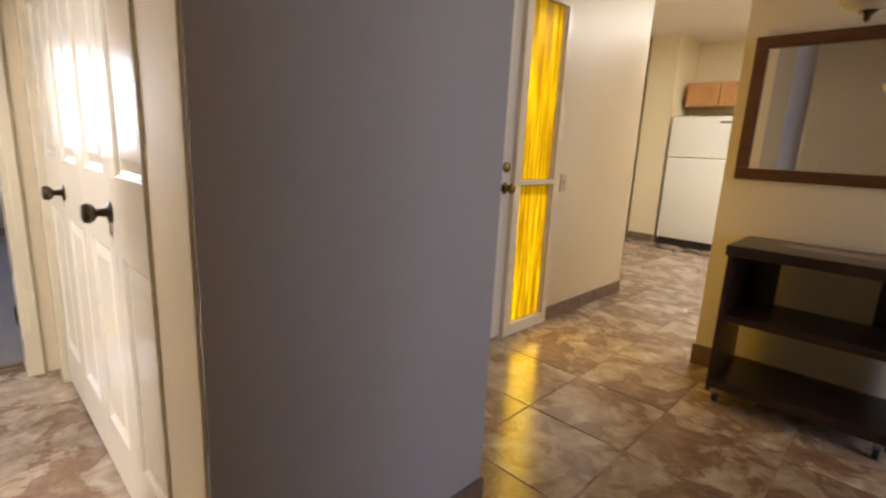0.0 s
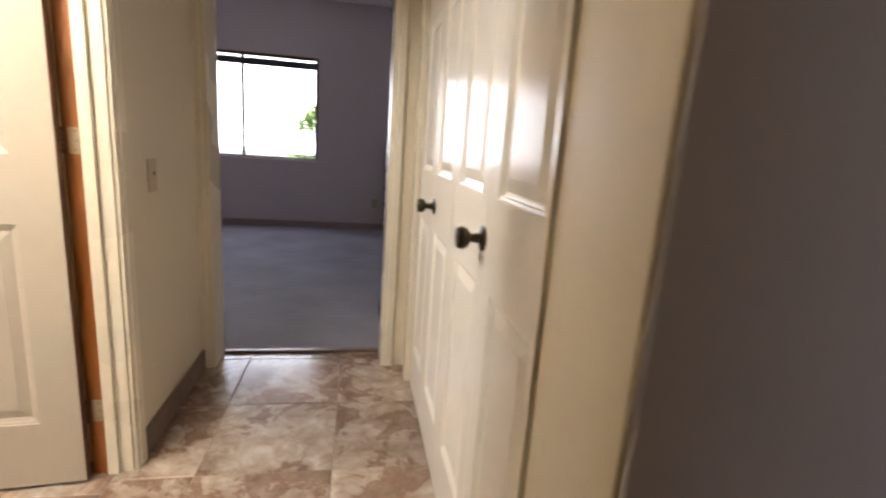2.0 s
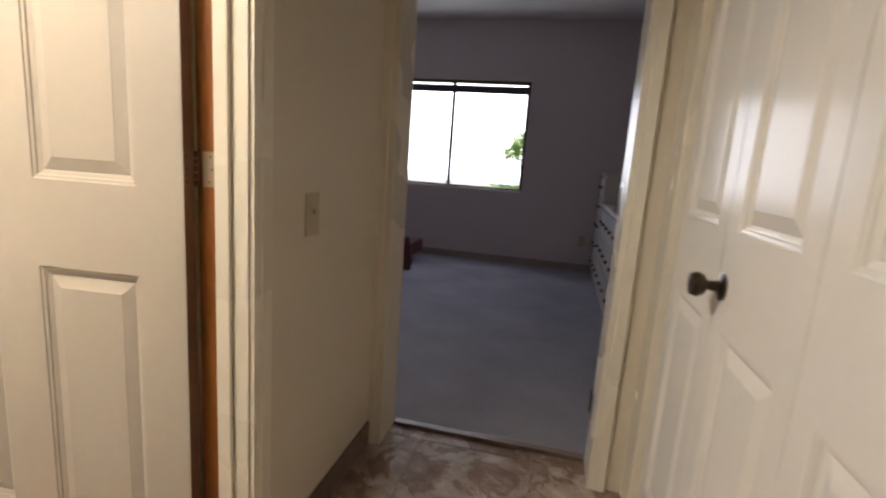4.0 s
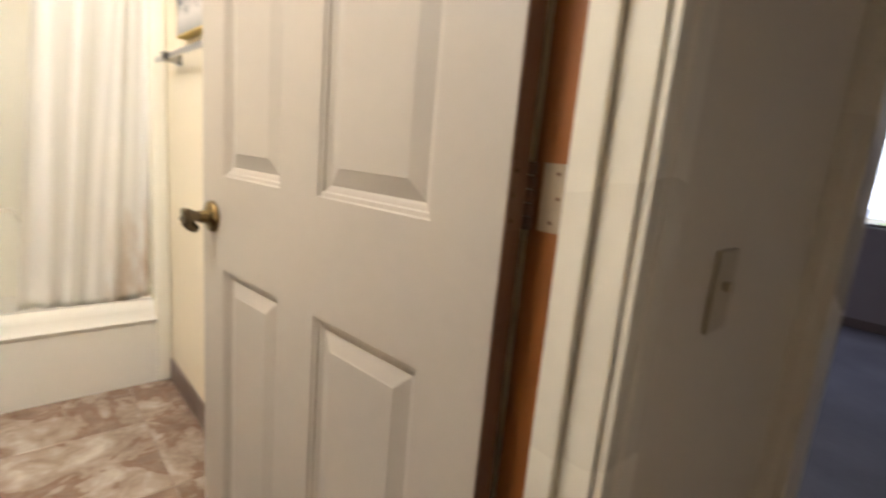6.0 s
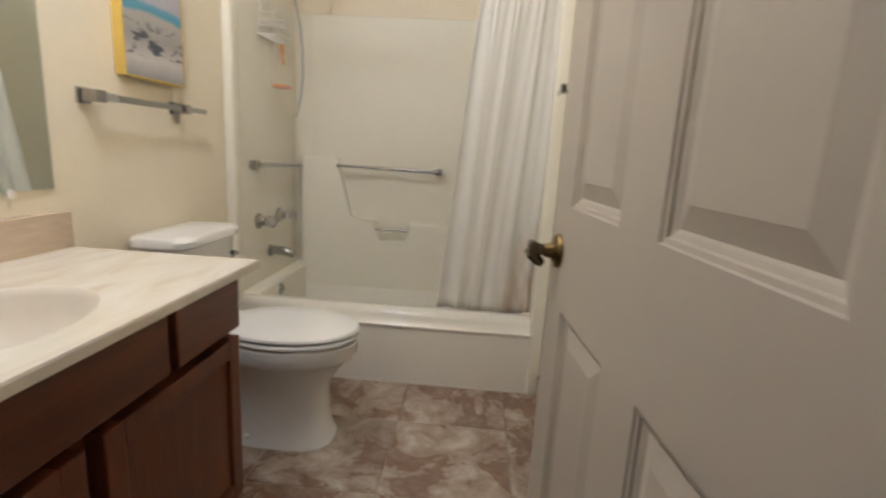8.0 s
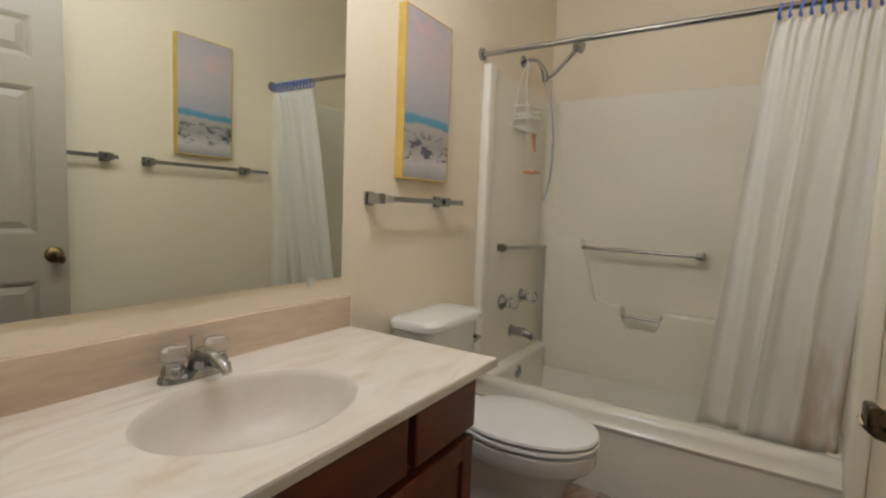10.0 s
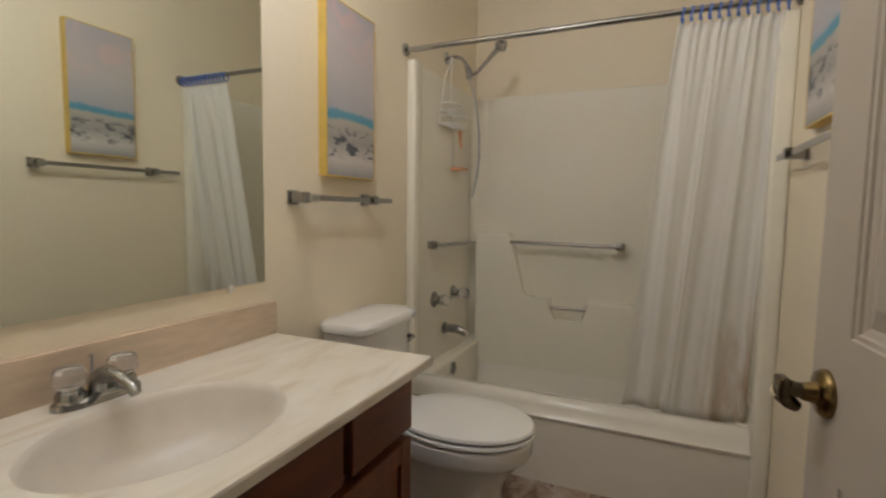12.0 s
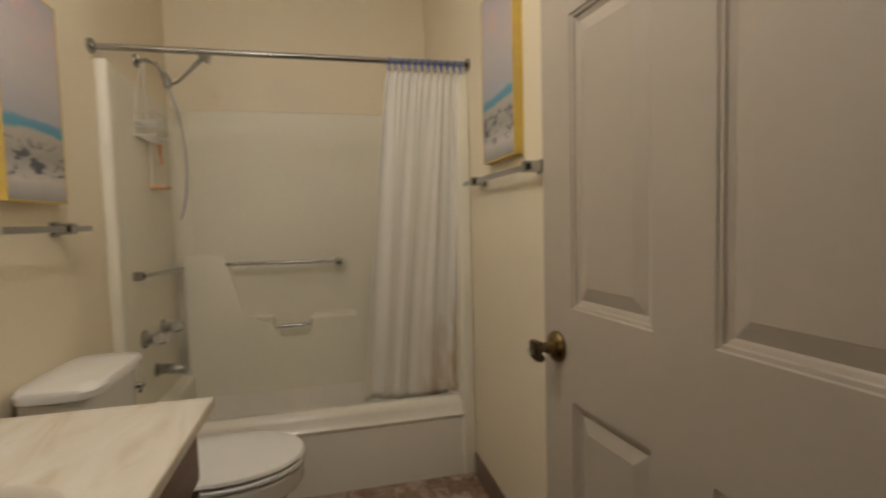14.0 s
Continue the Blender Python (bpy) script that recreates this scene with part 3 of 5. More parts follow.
def door_leaf(parent, w, h, t, cols, rows, mat, name="leaf"):
    """A panelled door leaf from x 0 to w, its faces at y 0 and t, with moulded raised panels as parts."""
    panels = [(a, b, c, d) for a, b in cols for c, d in rows]
    bm = bmesh.new()
    panel_face(bm, w, h, panels, 0.0, -1), panel_face(bm, w, h, panels, t, 1)
    for a, b, c, d in ((0, 0, 0, h), (w, w, 0, h)):
        v = [bm.verts.new(p) for p in ((a, 0, c), (b, t, c), (b, t, d), (a, 0, d))]
        bm.faces.new(v)
    for z in (0, h):
        bm.faces.new([bm.verts.new(p) for p in ((0, 0, z), (w, 0, z), (w, t, z), (0, t, z))])
    bmesh.ops.remove_doubles(bm, verts=bm.verts, dist=1e-5)
    leaf = part(name, bm, mat, parent)
    for a, b, c, d in panels:
        bm = bmesh.new()
        for y, s in ((0.0, 1), (t, -1)):
            rings = []
            for inset, depth in ((0, 0), (0.004, 0.0), (0.006, 0.003), (0.012, 0.004), (0.014, 0.008), (0.020, 0.010), (0.024, 0.012), (0.050, 0.004), (0.052, 0.003)):
                i, yy = inset, y + s * depth
                rings.append([bm.verts.new(p) for p in ((a + i, yy, c + i), (b - i, yy, c + i), (b - i, yy, d - i), (a + i, yy, d - i))])
            for r0, r1 in zip(rings, rings[1:]):
                for k in range(4):
                    bm.faces.new((r0[k], r0[(k + 1) % 4], r1[(k + 1) % 4], r1[k]))
            bm.faces.new(rings[-1])
        part("panel", bm, mat, leaf)
    return leaf


M_DARKBRASS = material("dark_brass", (0.15, 0.12, 0.075), 0.22, 1.0)


def lever_knob(parent, x, z, y, s):
    """Antique brass lever knob on its round rose; s: the way it stands out along y."""
    bm = bmesh.new()
    lathe(bm, [(0.0, 0), (0.034, 0), (0.034, s * 0.005), (0.030, s * 0.010), (0.016, s * 0.014), (0.012, s * 0.030), (0.0, s * 0.030)], (x, y, z), "y", 28)
    k = part("rose", bm, M_BRASS, parent, "round antique brass rose", True)
    bm = tube(bmesh.new(), [(x, y + s * 0.012, z), (x, y + s * 0.034, z + 0.001), (x, y + s * 0.050, z + 0.003)], [0.012, 0.011, 0.013], 14)
    ya, yb = sorted((y + s * 0.044, y + s * 0.060))
    box(bm, x - 0.012, x + 0.020, ya, yb, z - 0.014, z + 0.018, 0.006, 3)
    tube(bm, [(x + 0.010, y + s * 0.052, z - 0.004), (x + 0.016, y + s * 0.046, z - 0.014), (x + 0.020, y + s * 0.036, z - 0.025), (x + 0.021, y + s * 0.026, z - 0.031)], [0.014, 0.013, 0.011, 0.008], 14)
    part("lever", bm, M_DARKBRASS, parent, "short dark brass lever", True)
    return k


def round_knob(parent, x, z, y, s, mat, r=0.027):
    bm = lathe(bmesh.new(), [(0.0, 0), (r * 1.1, 0), (r * 1.1, s * 0.004), (r * 0.45, s * 0.010), (r * 0.36, s * 0.030), (r * 0.8, s * 0.038), (r, s * 0.050), (r * 0.85, s * 0.062), (0.0, s * 0.066)], (x, y, z), "y", 24)
    return part("knob", bm, mat, parent, "dark bronze round knob", True)


# bathroom door, open into the room
HINGE = (-0.119, -0.120)
DW, DH, DT = 0.813, 2.03, 0.035
bath_door = holder("door_1", "cream six-panel bathroom door standing open", "door")
bath_door.matrix_world = pose(HINGE[0], HINGE[1], 0.012, 0, 0, 180 + 5.4) @ Matrix.Translation((0, -DT, 0))
# local x runs from the hinge to the free edge; the face at y = DT looks to the vanity
COLS = [(0.107, 0.366), (0.477, 0.711)]
ROWS = [(0.210, 0.842), (1.032, 1.630), (1.735, 1.905)]
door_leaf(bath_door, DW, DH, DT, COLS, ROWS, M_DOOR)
lever = new("knob_set")
lever.parent = bath_door
lever_knob(lever, DW - 0.052, 0.945, DT, 1)
bm = bmesh.new()
box(bm, DW - 0.001, DW + 0.0015, 0.006, 0.029, 0.915, 0.975, 0.0005, 1)
part("latch_plate", bm, M_BRASS, bath_door, "brass latch plate")
part("bare_edge", boxed(-0.0016, 0.0004, 0.001, 0.0335, 0.0, DH), M_EDGE, bath_door, "unpainted brown wood edge")
for hz in (0.22, 1.081, 1.83):
    bm = bmesh.new()
    box(bm, -0.0030, -0.0018, 0.002, 0.034, hz - 0.038, hz + 0.038, 0.0006, 1)
    hg = part("hinge", bm, M_EDGE, bath_door, "worn brown hinge leaf")
    for k in range(5):
        bm = bmesh.new()
        tube(bm, [(-0.003, -0.006, hz - 0.038 + 0.0154 * k), (-0.003, -0.006, hz - 0.038 + 0.0154 * k + 0.0140)], 0.0052, 12)
        part("knuckle", bm, M_EDGE, hg, "", True)
    for k in (-0.027, 0.0, 0.027):
        part("screw", lathe(bmesh.new(), [(0.0, -0.0045), (0.0028, -0.0042), (0.0028, -0.003), (0.0, -0.003)], (0, 0.027, hz + k), "x", 10), M_BRASS, hg, "", True)


def casing(parent, y0, y1, z1, x, s, w, mat, axis="x"):
    """Moulded casing round an opening in a wall across the given axis: two legs and a head."""
    prof = ((0.0, 0.004), (0.006, 0.010), (0.35, 0.011), (0.42, 0.015), (0.9, 0.017), (1.0, 0.008))
    for leg in (0, 1):
        bm = bmesh.new()
        rings = []
        for z in (0.0, z1 + w):
            ring = []
            for f, d in ((0.0, 0.0), *prof, (1.0, 0.0)):
                e = (y0 - w * f) if leg == 0 else (y1 + w * f)
                zz = z if z == 0.0 else z1 + w * f
                ring.append(bm.verts.new((x + s * d, e, zz) if axis == "x" else (e, x + s * d, zz)))
            rings.append(ring)
        skin(bm, rings)
        part("casing_leg", bm, mat, parent, "")
    bm = bmesh.new()
    rings = []
    for side in (0, 1):
        ring = []
        for f, d in ((0.0, 0.0), *prof, (1.0, 0.0)):
            e = (y0 - w * f) if side == 0 else (y1 + w * f)
            ring.append(bm.verts.new((x + s * d, e, z1 + w * f) if axis == "x" else (e, x + s * d, z1 + w * f)))
        rings.append(ring)
    skin(bm, rings)
    part("casing_head", bm, mat, parent, "")


fr = holder("doorframe_bath", "cream painted bathroom door frame", "door frame")
casing(fr, -0.93, -0.064, 2.05, 0.0005, 1, 0.066, M_TRIM)
part("jamb", boxed(-0.11, 0.0, -0.070, -0.0505, 0, 2.05, bevel=0.001, seg=1), M_TRIM, fr)
part("jamb", boxed(-0.11, 0.0, -0.948, -0.93, 0, 2.05, bevel=0.001, seg=1), M_TRIM, fr)
part("head_jamb", boxed(-0.11, 0.0, -0.93, -0.07, 2.05, 2.068), M_TRIM, fr)
part("door_stop", boxed(-0.075, -0.040, -0.082, -0.0705, 0, 2.038, bevel=0.003), M_TRIM, fr)
part("door_stop", boxed(-0.075, -0.040, -0.9295, -0.918, 0, 2.038, bevel=0.003), M_TRIM, fr)
part("bare_wood_strip", boxed(-0.1235, -0.0755, -0.0715, -0.0695, 0, 2.05), M_BARE, fr, "unpainted orange-brown wood of the jamb behind the stop")
for hz in (0.232, 1.093, 1.842):
    hp = part("hinge_plate", boxed(-0.1105, -0.0800, -0.0728, -0.0716, hz - 0.038, hz + 0.038, bevel=0.0005, seg=1), M_PLATED, fr, "tan painted hinge plate with screws")
    for k, dx in ((-0.027, -0.094), (0.0, -0.087), (0.027, -0.090)):
        part("screw", lathe(bmesh.new(), [(0.0, -0.0010), (0.0022, -0.0008), (0.0025, 0.0), (0.0, 0.0)], (dx, -0.0728, hz + k), "y", 10), M_EDGE, hp, "", True)

fr = holder("doorframe_bedroom", "cream painted bedroom door frame", "door frame")
casing(fr, 0.054, 0.865, 2.05, 0.7195, -1, 0.066, M_TRIM, "y")
casing(fr, 0.054, 0.865, 2.05, 0.8805, 1, 0.066, M_TRIM, "y")
part("jamb", boxed(0.034, 0.054, 0.72, 0.88, 0, 2.05), M_TRIM, fr)
part("jamb", boxed(0.865, 0.882, 0.72, 0.88, 0, 2.05), M_TRIM, fr)
part("head_jamb", boxed(0.054, 0.865, 0.72, 0.88, 2.05, 2.068), M_TRIM, fr)
for hz in (0.25, 1.05, 1.82):
    part("hinge_plate", boxed(0.8625, 0.8645, 0.83, 0.875, hz - 0.05, hz + 0.05), M_BRONZE, fr, "dark hinge plate")

bed_door = holder("door_2", "cream six-panel bedroom door standing open into the room", "door")
bed_door.matrix_world = pose(0.905, 0.905, 0.02, 0, 0, 79.5)
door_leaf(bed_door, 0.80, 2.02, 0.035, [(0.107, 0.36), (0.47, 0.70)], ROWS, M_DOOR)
for hz in (0.23, 1.03, 1.80):
    part("hinge", tube(bmesh.new(), [(-0.004, 0.040, hz - 0.045), (-0.004, 0.040, hz + 0.045)], 0.007, 12), M_BRONZE, bed_door, "dark hinge barrel", True)

# closet bifold doors
LEAVES = ((-1.020, -0.637, None), (-0.634, -0.251, (0.022, 0.935)), (-0.248, 0.135, (0.353, 0.915)), (0.138, 0.521, None))
for y0, y1, knob_at in LEAVES:
    cd = holder("closet_door", "glossy white panelled bifold closet door leaf, closed", "door")
    w = y1 - y0
    cd.matrix_world = pose(1.030, y0, 0.015, 0, 0, 90)
    door_leaf(cd, w, 2.02, 0.03, [(0.06, w - 0.06)], [(0.19, 0.83), (1.03, 1.62), (1.72, 1.93)], M_CLOSET)
    if knob_at:
        round_knob(cd, knob_at[0], knob_at[1], 0.03, 1, M_BRONZE)
fr = holder("closet_frame", "cream painted closet opening trim", "door frame")
part("casing_leg", boxed(0.978, 1.06, CY0, CY0 + 0.008, 0, 2.05), M_TRIM, fr)
part("casing_leg", boxed(0.972, 1.06, CY1 - 0.006, CY1 + 0.062, 0, 2.05, bevel=0.006), M_TRIM, fr)
part("casing_head", boxed(0.978, 1.06, CY0 + 0.008, CY1 - 0.006, 2.037, 2.05), M_TRIM, fr)

# front door and amber sidelight
fd = holder("door_3", "white front door, closed", "door")
fd.matrix_world = pose(2.14, -0.405, 0.01)
door_leaf(fd, 0.90, 2.04, 0.04, [(0.13, 0.38), (0.50, 0.76)], ROWS, M_WHITE)
part("jamb", boxed(-0.028, -0.003, -0.012, 0.10, -0.01, 2.06), M_TRIM, fd)
part("head_jamb", boxed(-0.003, 0.895, -0.012, 0.10, 2.042, 2.075), M_TRIM, fd)
round_knob(fd, 0.845, 0.93, 0.0, -1, M_BRASS, 0.030)
part("deadbolt", lathe(bmesh.new(), [(0.0, 0), (0.030, 0), (0.028, -0.012), (0.012, -0.016), (0.0, -0.018)], (0.845, 0, 1.05), "y", 20), M_BRASS, fd, "round brass deadbolt", True)
sl = holder("sidelight", "amber glass sidelight in a cream wooden frame", "window")
for a, b, c, d in ((SX0 - 0.02, SX0 + 0.045, 0.0, 2.08), (SX1 - 0.055, SX1, 0.0, 2.08), (SX0 + 0.045, SX1 - 0.055, 0.0, 0.075), (SX0 + 0.045, SX1 - 0.055, 2.02, 2.08), (SX0 + 0.045, SX1 - 0.055, 0.955, 0.985)):
    part("frame", boxed(a, b, -0.435, -0.345, c, d, bevel=0.004), M_TRIM, sl)
for c, d in ((0.075, 0.955), (0.985, 2.02)):
    part("pane", boxed(SX0 + 0.045, SX1 - 0.055, -0.402, -0.392, c, d), M_AMBER, sl, "wavy amber glass pane")
    for a in (SX0 + 0.047, SX1 - 0.071):
        part("bead", boxed(a, a + 0.014, -0.418, -0.403, c, d, bevel=0.003), M_TRIM, sl)


def baseboard(name, x0, x1, y0, y1, h, n):
    """Row of brown base tiles along a wall, with thin joints."""
    bb = holder(name, "brown stone-look tile baseboard", "baseboard")
    lx = (x1 - x0) > (y1 - y0)
    for i in range(n):
        if lx:
            a, b = x0 + (x1 - x0) * i / n, x0 + (x1 - x0) * (i + 1) / n - 0.003
            bm = boxed(a, b, y0, y1, 0.0, h, bevel=0.002, seg=1)
        else:
            a, b = y0 + (y1 - y0) * i / n, y0 + (y1 - y0) * (i + 1) / n - 0.003
            bm = boxed(x0, x1, a, b, 0.0, h, bevel=0.002, seg=1)
        part("base_tile", bm, M_BASETILE, bb)
    return bb


baseboard("baseboard_hall_west", 0.0, 0.010, 0.002, 0.705, 0.10, 2)
baseboard("baseboard_block", 1.0, 1.84, -1.283, -1.273, 0.10, 3)
baseboard("baseboard_block_east", 1.831, 1.841, -1.273, -0.44, 0.10, 3)
baseboard("baseboard_entry", SX1 + 0.01, 4.69, -0.431, -0.421, 0.10, 5)
baseboard("baseboard_mirror_wall", 3.620, 3.629, -3.6, -1.36, 0.12, 6)
baseboard("baseboard_mirror_end", 3.62, 3.75, -1.369, -1.359, 0.12, 1)
baseboard("baseboard_bath", -2.125, -0.20, -0.010, -0.001, 0.105, 5)
baseboard("baseboard_pantry", 7.439, 7.449, 0.372, 0.74, 0.10, 1)
M_BEDBASE = mottled(material("bedroom_base_paint", (0.34, 0.27, 0.23), 0.5), (0.34, 0.27, 0.23), 0.1, 4, 40)
structure("baseboard_bedroom", boxed(-2.48, 1.56, 4.705, 4.719, 0.01, 0.09, bevel=0.003), M_BEDBASE, "dark baseboard under the bedroom window", "baseboard")
structure("baseboard_bedroom_side", boxed(1.545, 1.559, 0.9, 4.70, 0.01, 0.09, bevel=0.003), M_BEDBASE, "dark baseboard in the bedroom", "baseboard")

# ---------------------------------------------------------------- bathroom: tub, surround, fittings
TX0, TX1 = -3.060, -2.137
tub = thing("bathtub", "cream fibreglass bathtub in a moulded one-piece surround", "bathtub")
bm = bmesh.new()
RIM = 0.375
# apron with a rounded rolled lip, as a section swept from wall to wall
sec = [(TX1, 0.0), (TX1 + 0.003, 0.284), (TX1 + 0.012, 0.294), (TX1 + 0.013, 0.303), (TX1 - 0.002, 0.318), (TX1 - 0.010, 0.345), (TX1 - 0.020, 0.366),
       (TX1 - 0.045, RIM + 0.003), (TX1 - 0.085, RIM), (TX1 - 0.10, RIM - 0.012), (TX1 - 0.125, 0.25), (TX1 - 0.15, 0.10), (TX1 - 0.20, 0.07), (TX1 - 0.23, 0.05),
       (TX0 + 0.20, 0.05), (TX0 + 0.17, 0.07), (TX0 + 0.135, 0.12), (TX0 + 0.113, RIM - 0.03), (TX0 + 0.107, RIM + 0.015), (TX0, RIM + 0.015), (TX0, 0.0)]
rings = [[bm.verts.new((x, y, z)) for x, z in sec] for y in [-1.539 + 1.538 * i / 12 for i in range(13)]]
skin(bm, rings)
body = part("tub_body", bm, M_TUB, tub, "", True)
for y0, y1 in ((-1.539, -1.44), (-0.10, -0.001)):
    part("tub_end", boxed(TX0 + 0.04, TX1 - 0.06, y0, y1, 0.06, RIM + 0.001, bevel=0.02, seg=3), M_FIBRE, tub, "", True)
# surround panels
TOP = 1.915
bm = bmesh.new()
box(bm, TX0 - 0.004, TX0 + 0.024, -1.539, -0.001, RIM - 0.01, TOP, 0.008, 3)
part("back_panel", bm, M_FIBRE, tub, "", True)
for y0, y1 in ((-1.539, -1.515), (-0.025, -0.001)):
    part("side_panel", boxed(TX0 + 0.02, TX1 - 0.01, y0, y1, RIM - 0.01, TOP, bevel=0.008, seg=3), M_FIBRE, tub, "", True)
for y0, y1 in ((-1.5395, -1.492), (-0.062, -0.0005)):
    part("front_flange", boxed(TX1 - 0.070, TX1 + (0.002 if y0 < -1 else 0.016), y0, y1, RIM - 0.02 if y0 < -1 else 0.0, TOP, bevel=0.014, seg=3), M_FIBRE, tub, "", True)
for y in (-1.512, -0.028):
    bm = bmesh.new()
    s = 1 if y < -1 else -1
    pts = [(TX0 + 0.02, y + s * 0.10), (TX0 + 0.028, y + s * 0.06), (TX0 + 0.05, y + s * 0.025), (TX0 + 0.09, y + s * 0.004), (TX0 + 0.12, y), (TX0 + 0.01, y - s * 0.01)]
    skin(bm, [[bm.verts.new((px, py, z)) for px, py in pts] for z in (RIM, TOP - 0.01)])
    part("corner_cove", bm, M_FIBRE, tub, "", True)
# moulded relief of the back wall: tall corner column, sloping shoulder, two shelves and a soap niche
bm = bmesh.new()
outline = [(-1.42, 0.16), (-1.47, RIM), (-1.47, 1.055), (-1.445, 1.070), (-1.275, 1.070), (-1.252, 1.055), (-1.240, 1.02), (-1.172, 0.705), (-1.158, 0.685), (-1.13, 0.677), (-1.008, 0.677), (-0.994, 0.662), (-0.978, 0.556), (-0.960, 0.540),
           (-0.815, 0.540), (-0.779, 0.556), (-0.784, 0.662), (-0.770, 0.677), (-0.525, 0.677), (-0.502, 0.665), (-0.485, 0.61), (-0.43, RIM), (-0.38, 0.16)]
back = [bm.verts.new((TX0 + 0.02, y, z)) for y, z in outline]
front = [bm.verts.new((TX0 + 0.123, y, z)) for y, z in outline]
n = len(outline)
for k in range(n):
    bm.faces.new((back[k], back[(k + 1) % n], front[(k + 1) % n], front[k]))
ff = bm.faces.new(front)
bmesh.ops.bevel(bm, geom=list(ff.edges), offset=0.018, segments=4, profile=0.5, affect="EDGES")
part("moulded_relief", bm, M_FIBRE, tub, "moulded shelf relief with a soap niche", True)
part("soap_ledge", boxed(TX0 + 0.03, TX0 + 0.120, -0.962, -0.812, 0.490, 0.520, bevel=0.008, seg=3), M_FIBRE, tub, "", True)


def bar(name, label, p0, p1, r, posts, wall_dir, square=True, mat=None):
    """Chrome bar between two points with posts back to the wall. wall_dir: from the bar to the wall, its length the distance."""
    m = mat or M_CHROME
    t = thing(name, label, "grab bar" if "grab" in name else "towel bar")
    part("bar", tube(bmesh.new(), [p0, p1], r, 14), m, t, "", True)
    for f in posts:
        p = Vector(p0).lerp(Vector(p1), f)
        q = p + Vector(wall_dir)
        bm = bmesh.new()
        if square:
            e = 0.020
            lo, hi = [min(a, b) for a, b in zip(p, q)], [max(a, b) for a, b in zip(p, q)]
            pad = [0 if abs(d) > 1e-6 else e for d in wall_dir]
            box(bm, lo[0] - pad[0], hi[0] + pad[0], lo[1] - pad[1], hi[1] + pad[1], lo[2] - pad[2], hi[2] + pad[2], 0.004)
        else:
            tube(bm, [p, q], r * 1.4, 12)
        post = part("post", bm, m, t, "", True)
    return t


bar("grab_bar", "long chrome grab bar on the tub's back wall", (TX0 + 0.130, -1.240, 1.014), (TX0 + 0.130, -0.598, 1.008), 0.0105, (0.985,), (-0.100, 0, 0))
bar("grab_bar", "small chrome grab bar over the soap niche", (TX0 + 0.108, -0.999, 0.627), (TX0 + 0.108, -0.780, 0.627), 0.0095, (), (-0.100, 0, 0), False)
bar("grab_bar", "chrome grab bar on the faucet wall of the tub", (-2.350, -1.475, 1.020), (-2.950, -1.475, 1.000), 0.0105, (0.01,), (0, -0.046, 0))

# tub faucet
tf = thing("tub_faucet", "chrome two-handle tub faucet with clear knobs", "faucet")
FY = -1.515
for fx in (-2.42, -2.69):
    hnd = part("handle", lathe(bmesh.new(), [(0.0, 0), (0.043, 0), (0.043, 0.008), (0.030, 0.016), (0.022, 0.034), (0.026, 0.044), (0.0, 0.046)], (fx, FY, 0.718), "y", 24), M_CHROME, tf, "", True)
    part("knob", lathe(bmesh.new(), [(0.0, 0.047), (0.026, 0.047), (0.033, 0.058), (0.032, 0.086), (0.022, 0.096), (0.0, 0.096)], (fx, FY, 0.718), "y", 10), M_ACRYLIC, hnd, "clear acrylic knob")
bm = lathe(bmesh.new(), [(0.0, 0), (0.034, 0), (0.034, 0.01), (0.024, 0.016), (0.0, 0.016)], (-2.56, FY, 0.532), "y", 24)
part("flange", bm, M_CHROME, tf, "", True)
part("spout", tube(bmesh.new(), [(-2.56, FY, 0.534), (-2.56, FY + 0.05, 0.534), (-2.56, FY + 0.09, 0.531), (-2.56, FY + 0.125, 0.520), (-2.56, FY + 0.14, 0.506)], [0.024, 0.025, 0.025, 0.022, 0.017], 16), M_CHROME, tf, "", True)
part("overflow_plate", lathe(bmesh.new(), [(0.0, 0), (0.036, 0), (0.034, 0.008), (0.010, 0.012), (0.008, 0.022), (0.0, 0.022)], (-2.52, -1.44, 0.318), "y", 24), M_CHROME, tf, "chrome overflow plate with lever", True)

# shower arm, head, hose and caddy
sh = thing("shower", "chrome shower arm with a hand shower on a white hose", "shower")
part("flange", lathe(bmesh.new(), [(0.0, 0), (0.034, 0), (0.030, 0.010), (0.012, 0.014), (0.0, 0.014)], (-2.61, -1.54, 2.05), "y", 20), M_CHROME, sh, "", True)
part("arm", tube(bmesh.new(), [(-2.61, -1.53, 2.05), (-2.61, -1.49, 2.055), (-2.61, -1.455, 2.045), (-2.61, -1.43, 2.015), (-2.61, -1.42, 1.99)], 0.010, 12), M_CHROME, sh, "", True)
part("bracket", tube(bmesh.new(), [(-2.61, -1.42, 1.995), (-2.605, -1.405, 1.965), (-2.60, -1.400, 1.925)], [0.014, 0.018, 0.016], 12), M_CHROME, sh, "", True)
part("hand_shower", tube(bmesh.new(), [(-2.60, -1.405, 1.935), (-2.605, -1.36, 1.955), (-2.61, -1.30, 2.015), (-2.612, -1.25, 2.068)], [0.007, 0.009, 0.009, 0.012], 12), M_CHROME, sh, "", True)
part("spray_face", tube(bmesh.new(), [(-2.612, -1.255, 2.085), (-2.612, -1.235, 2.088), (-2.614, -1.205, 2.078)], [0.018, 0.026, 0.028], 18), M_CHROME, sh, "", True)
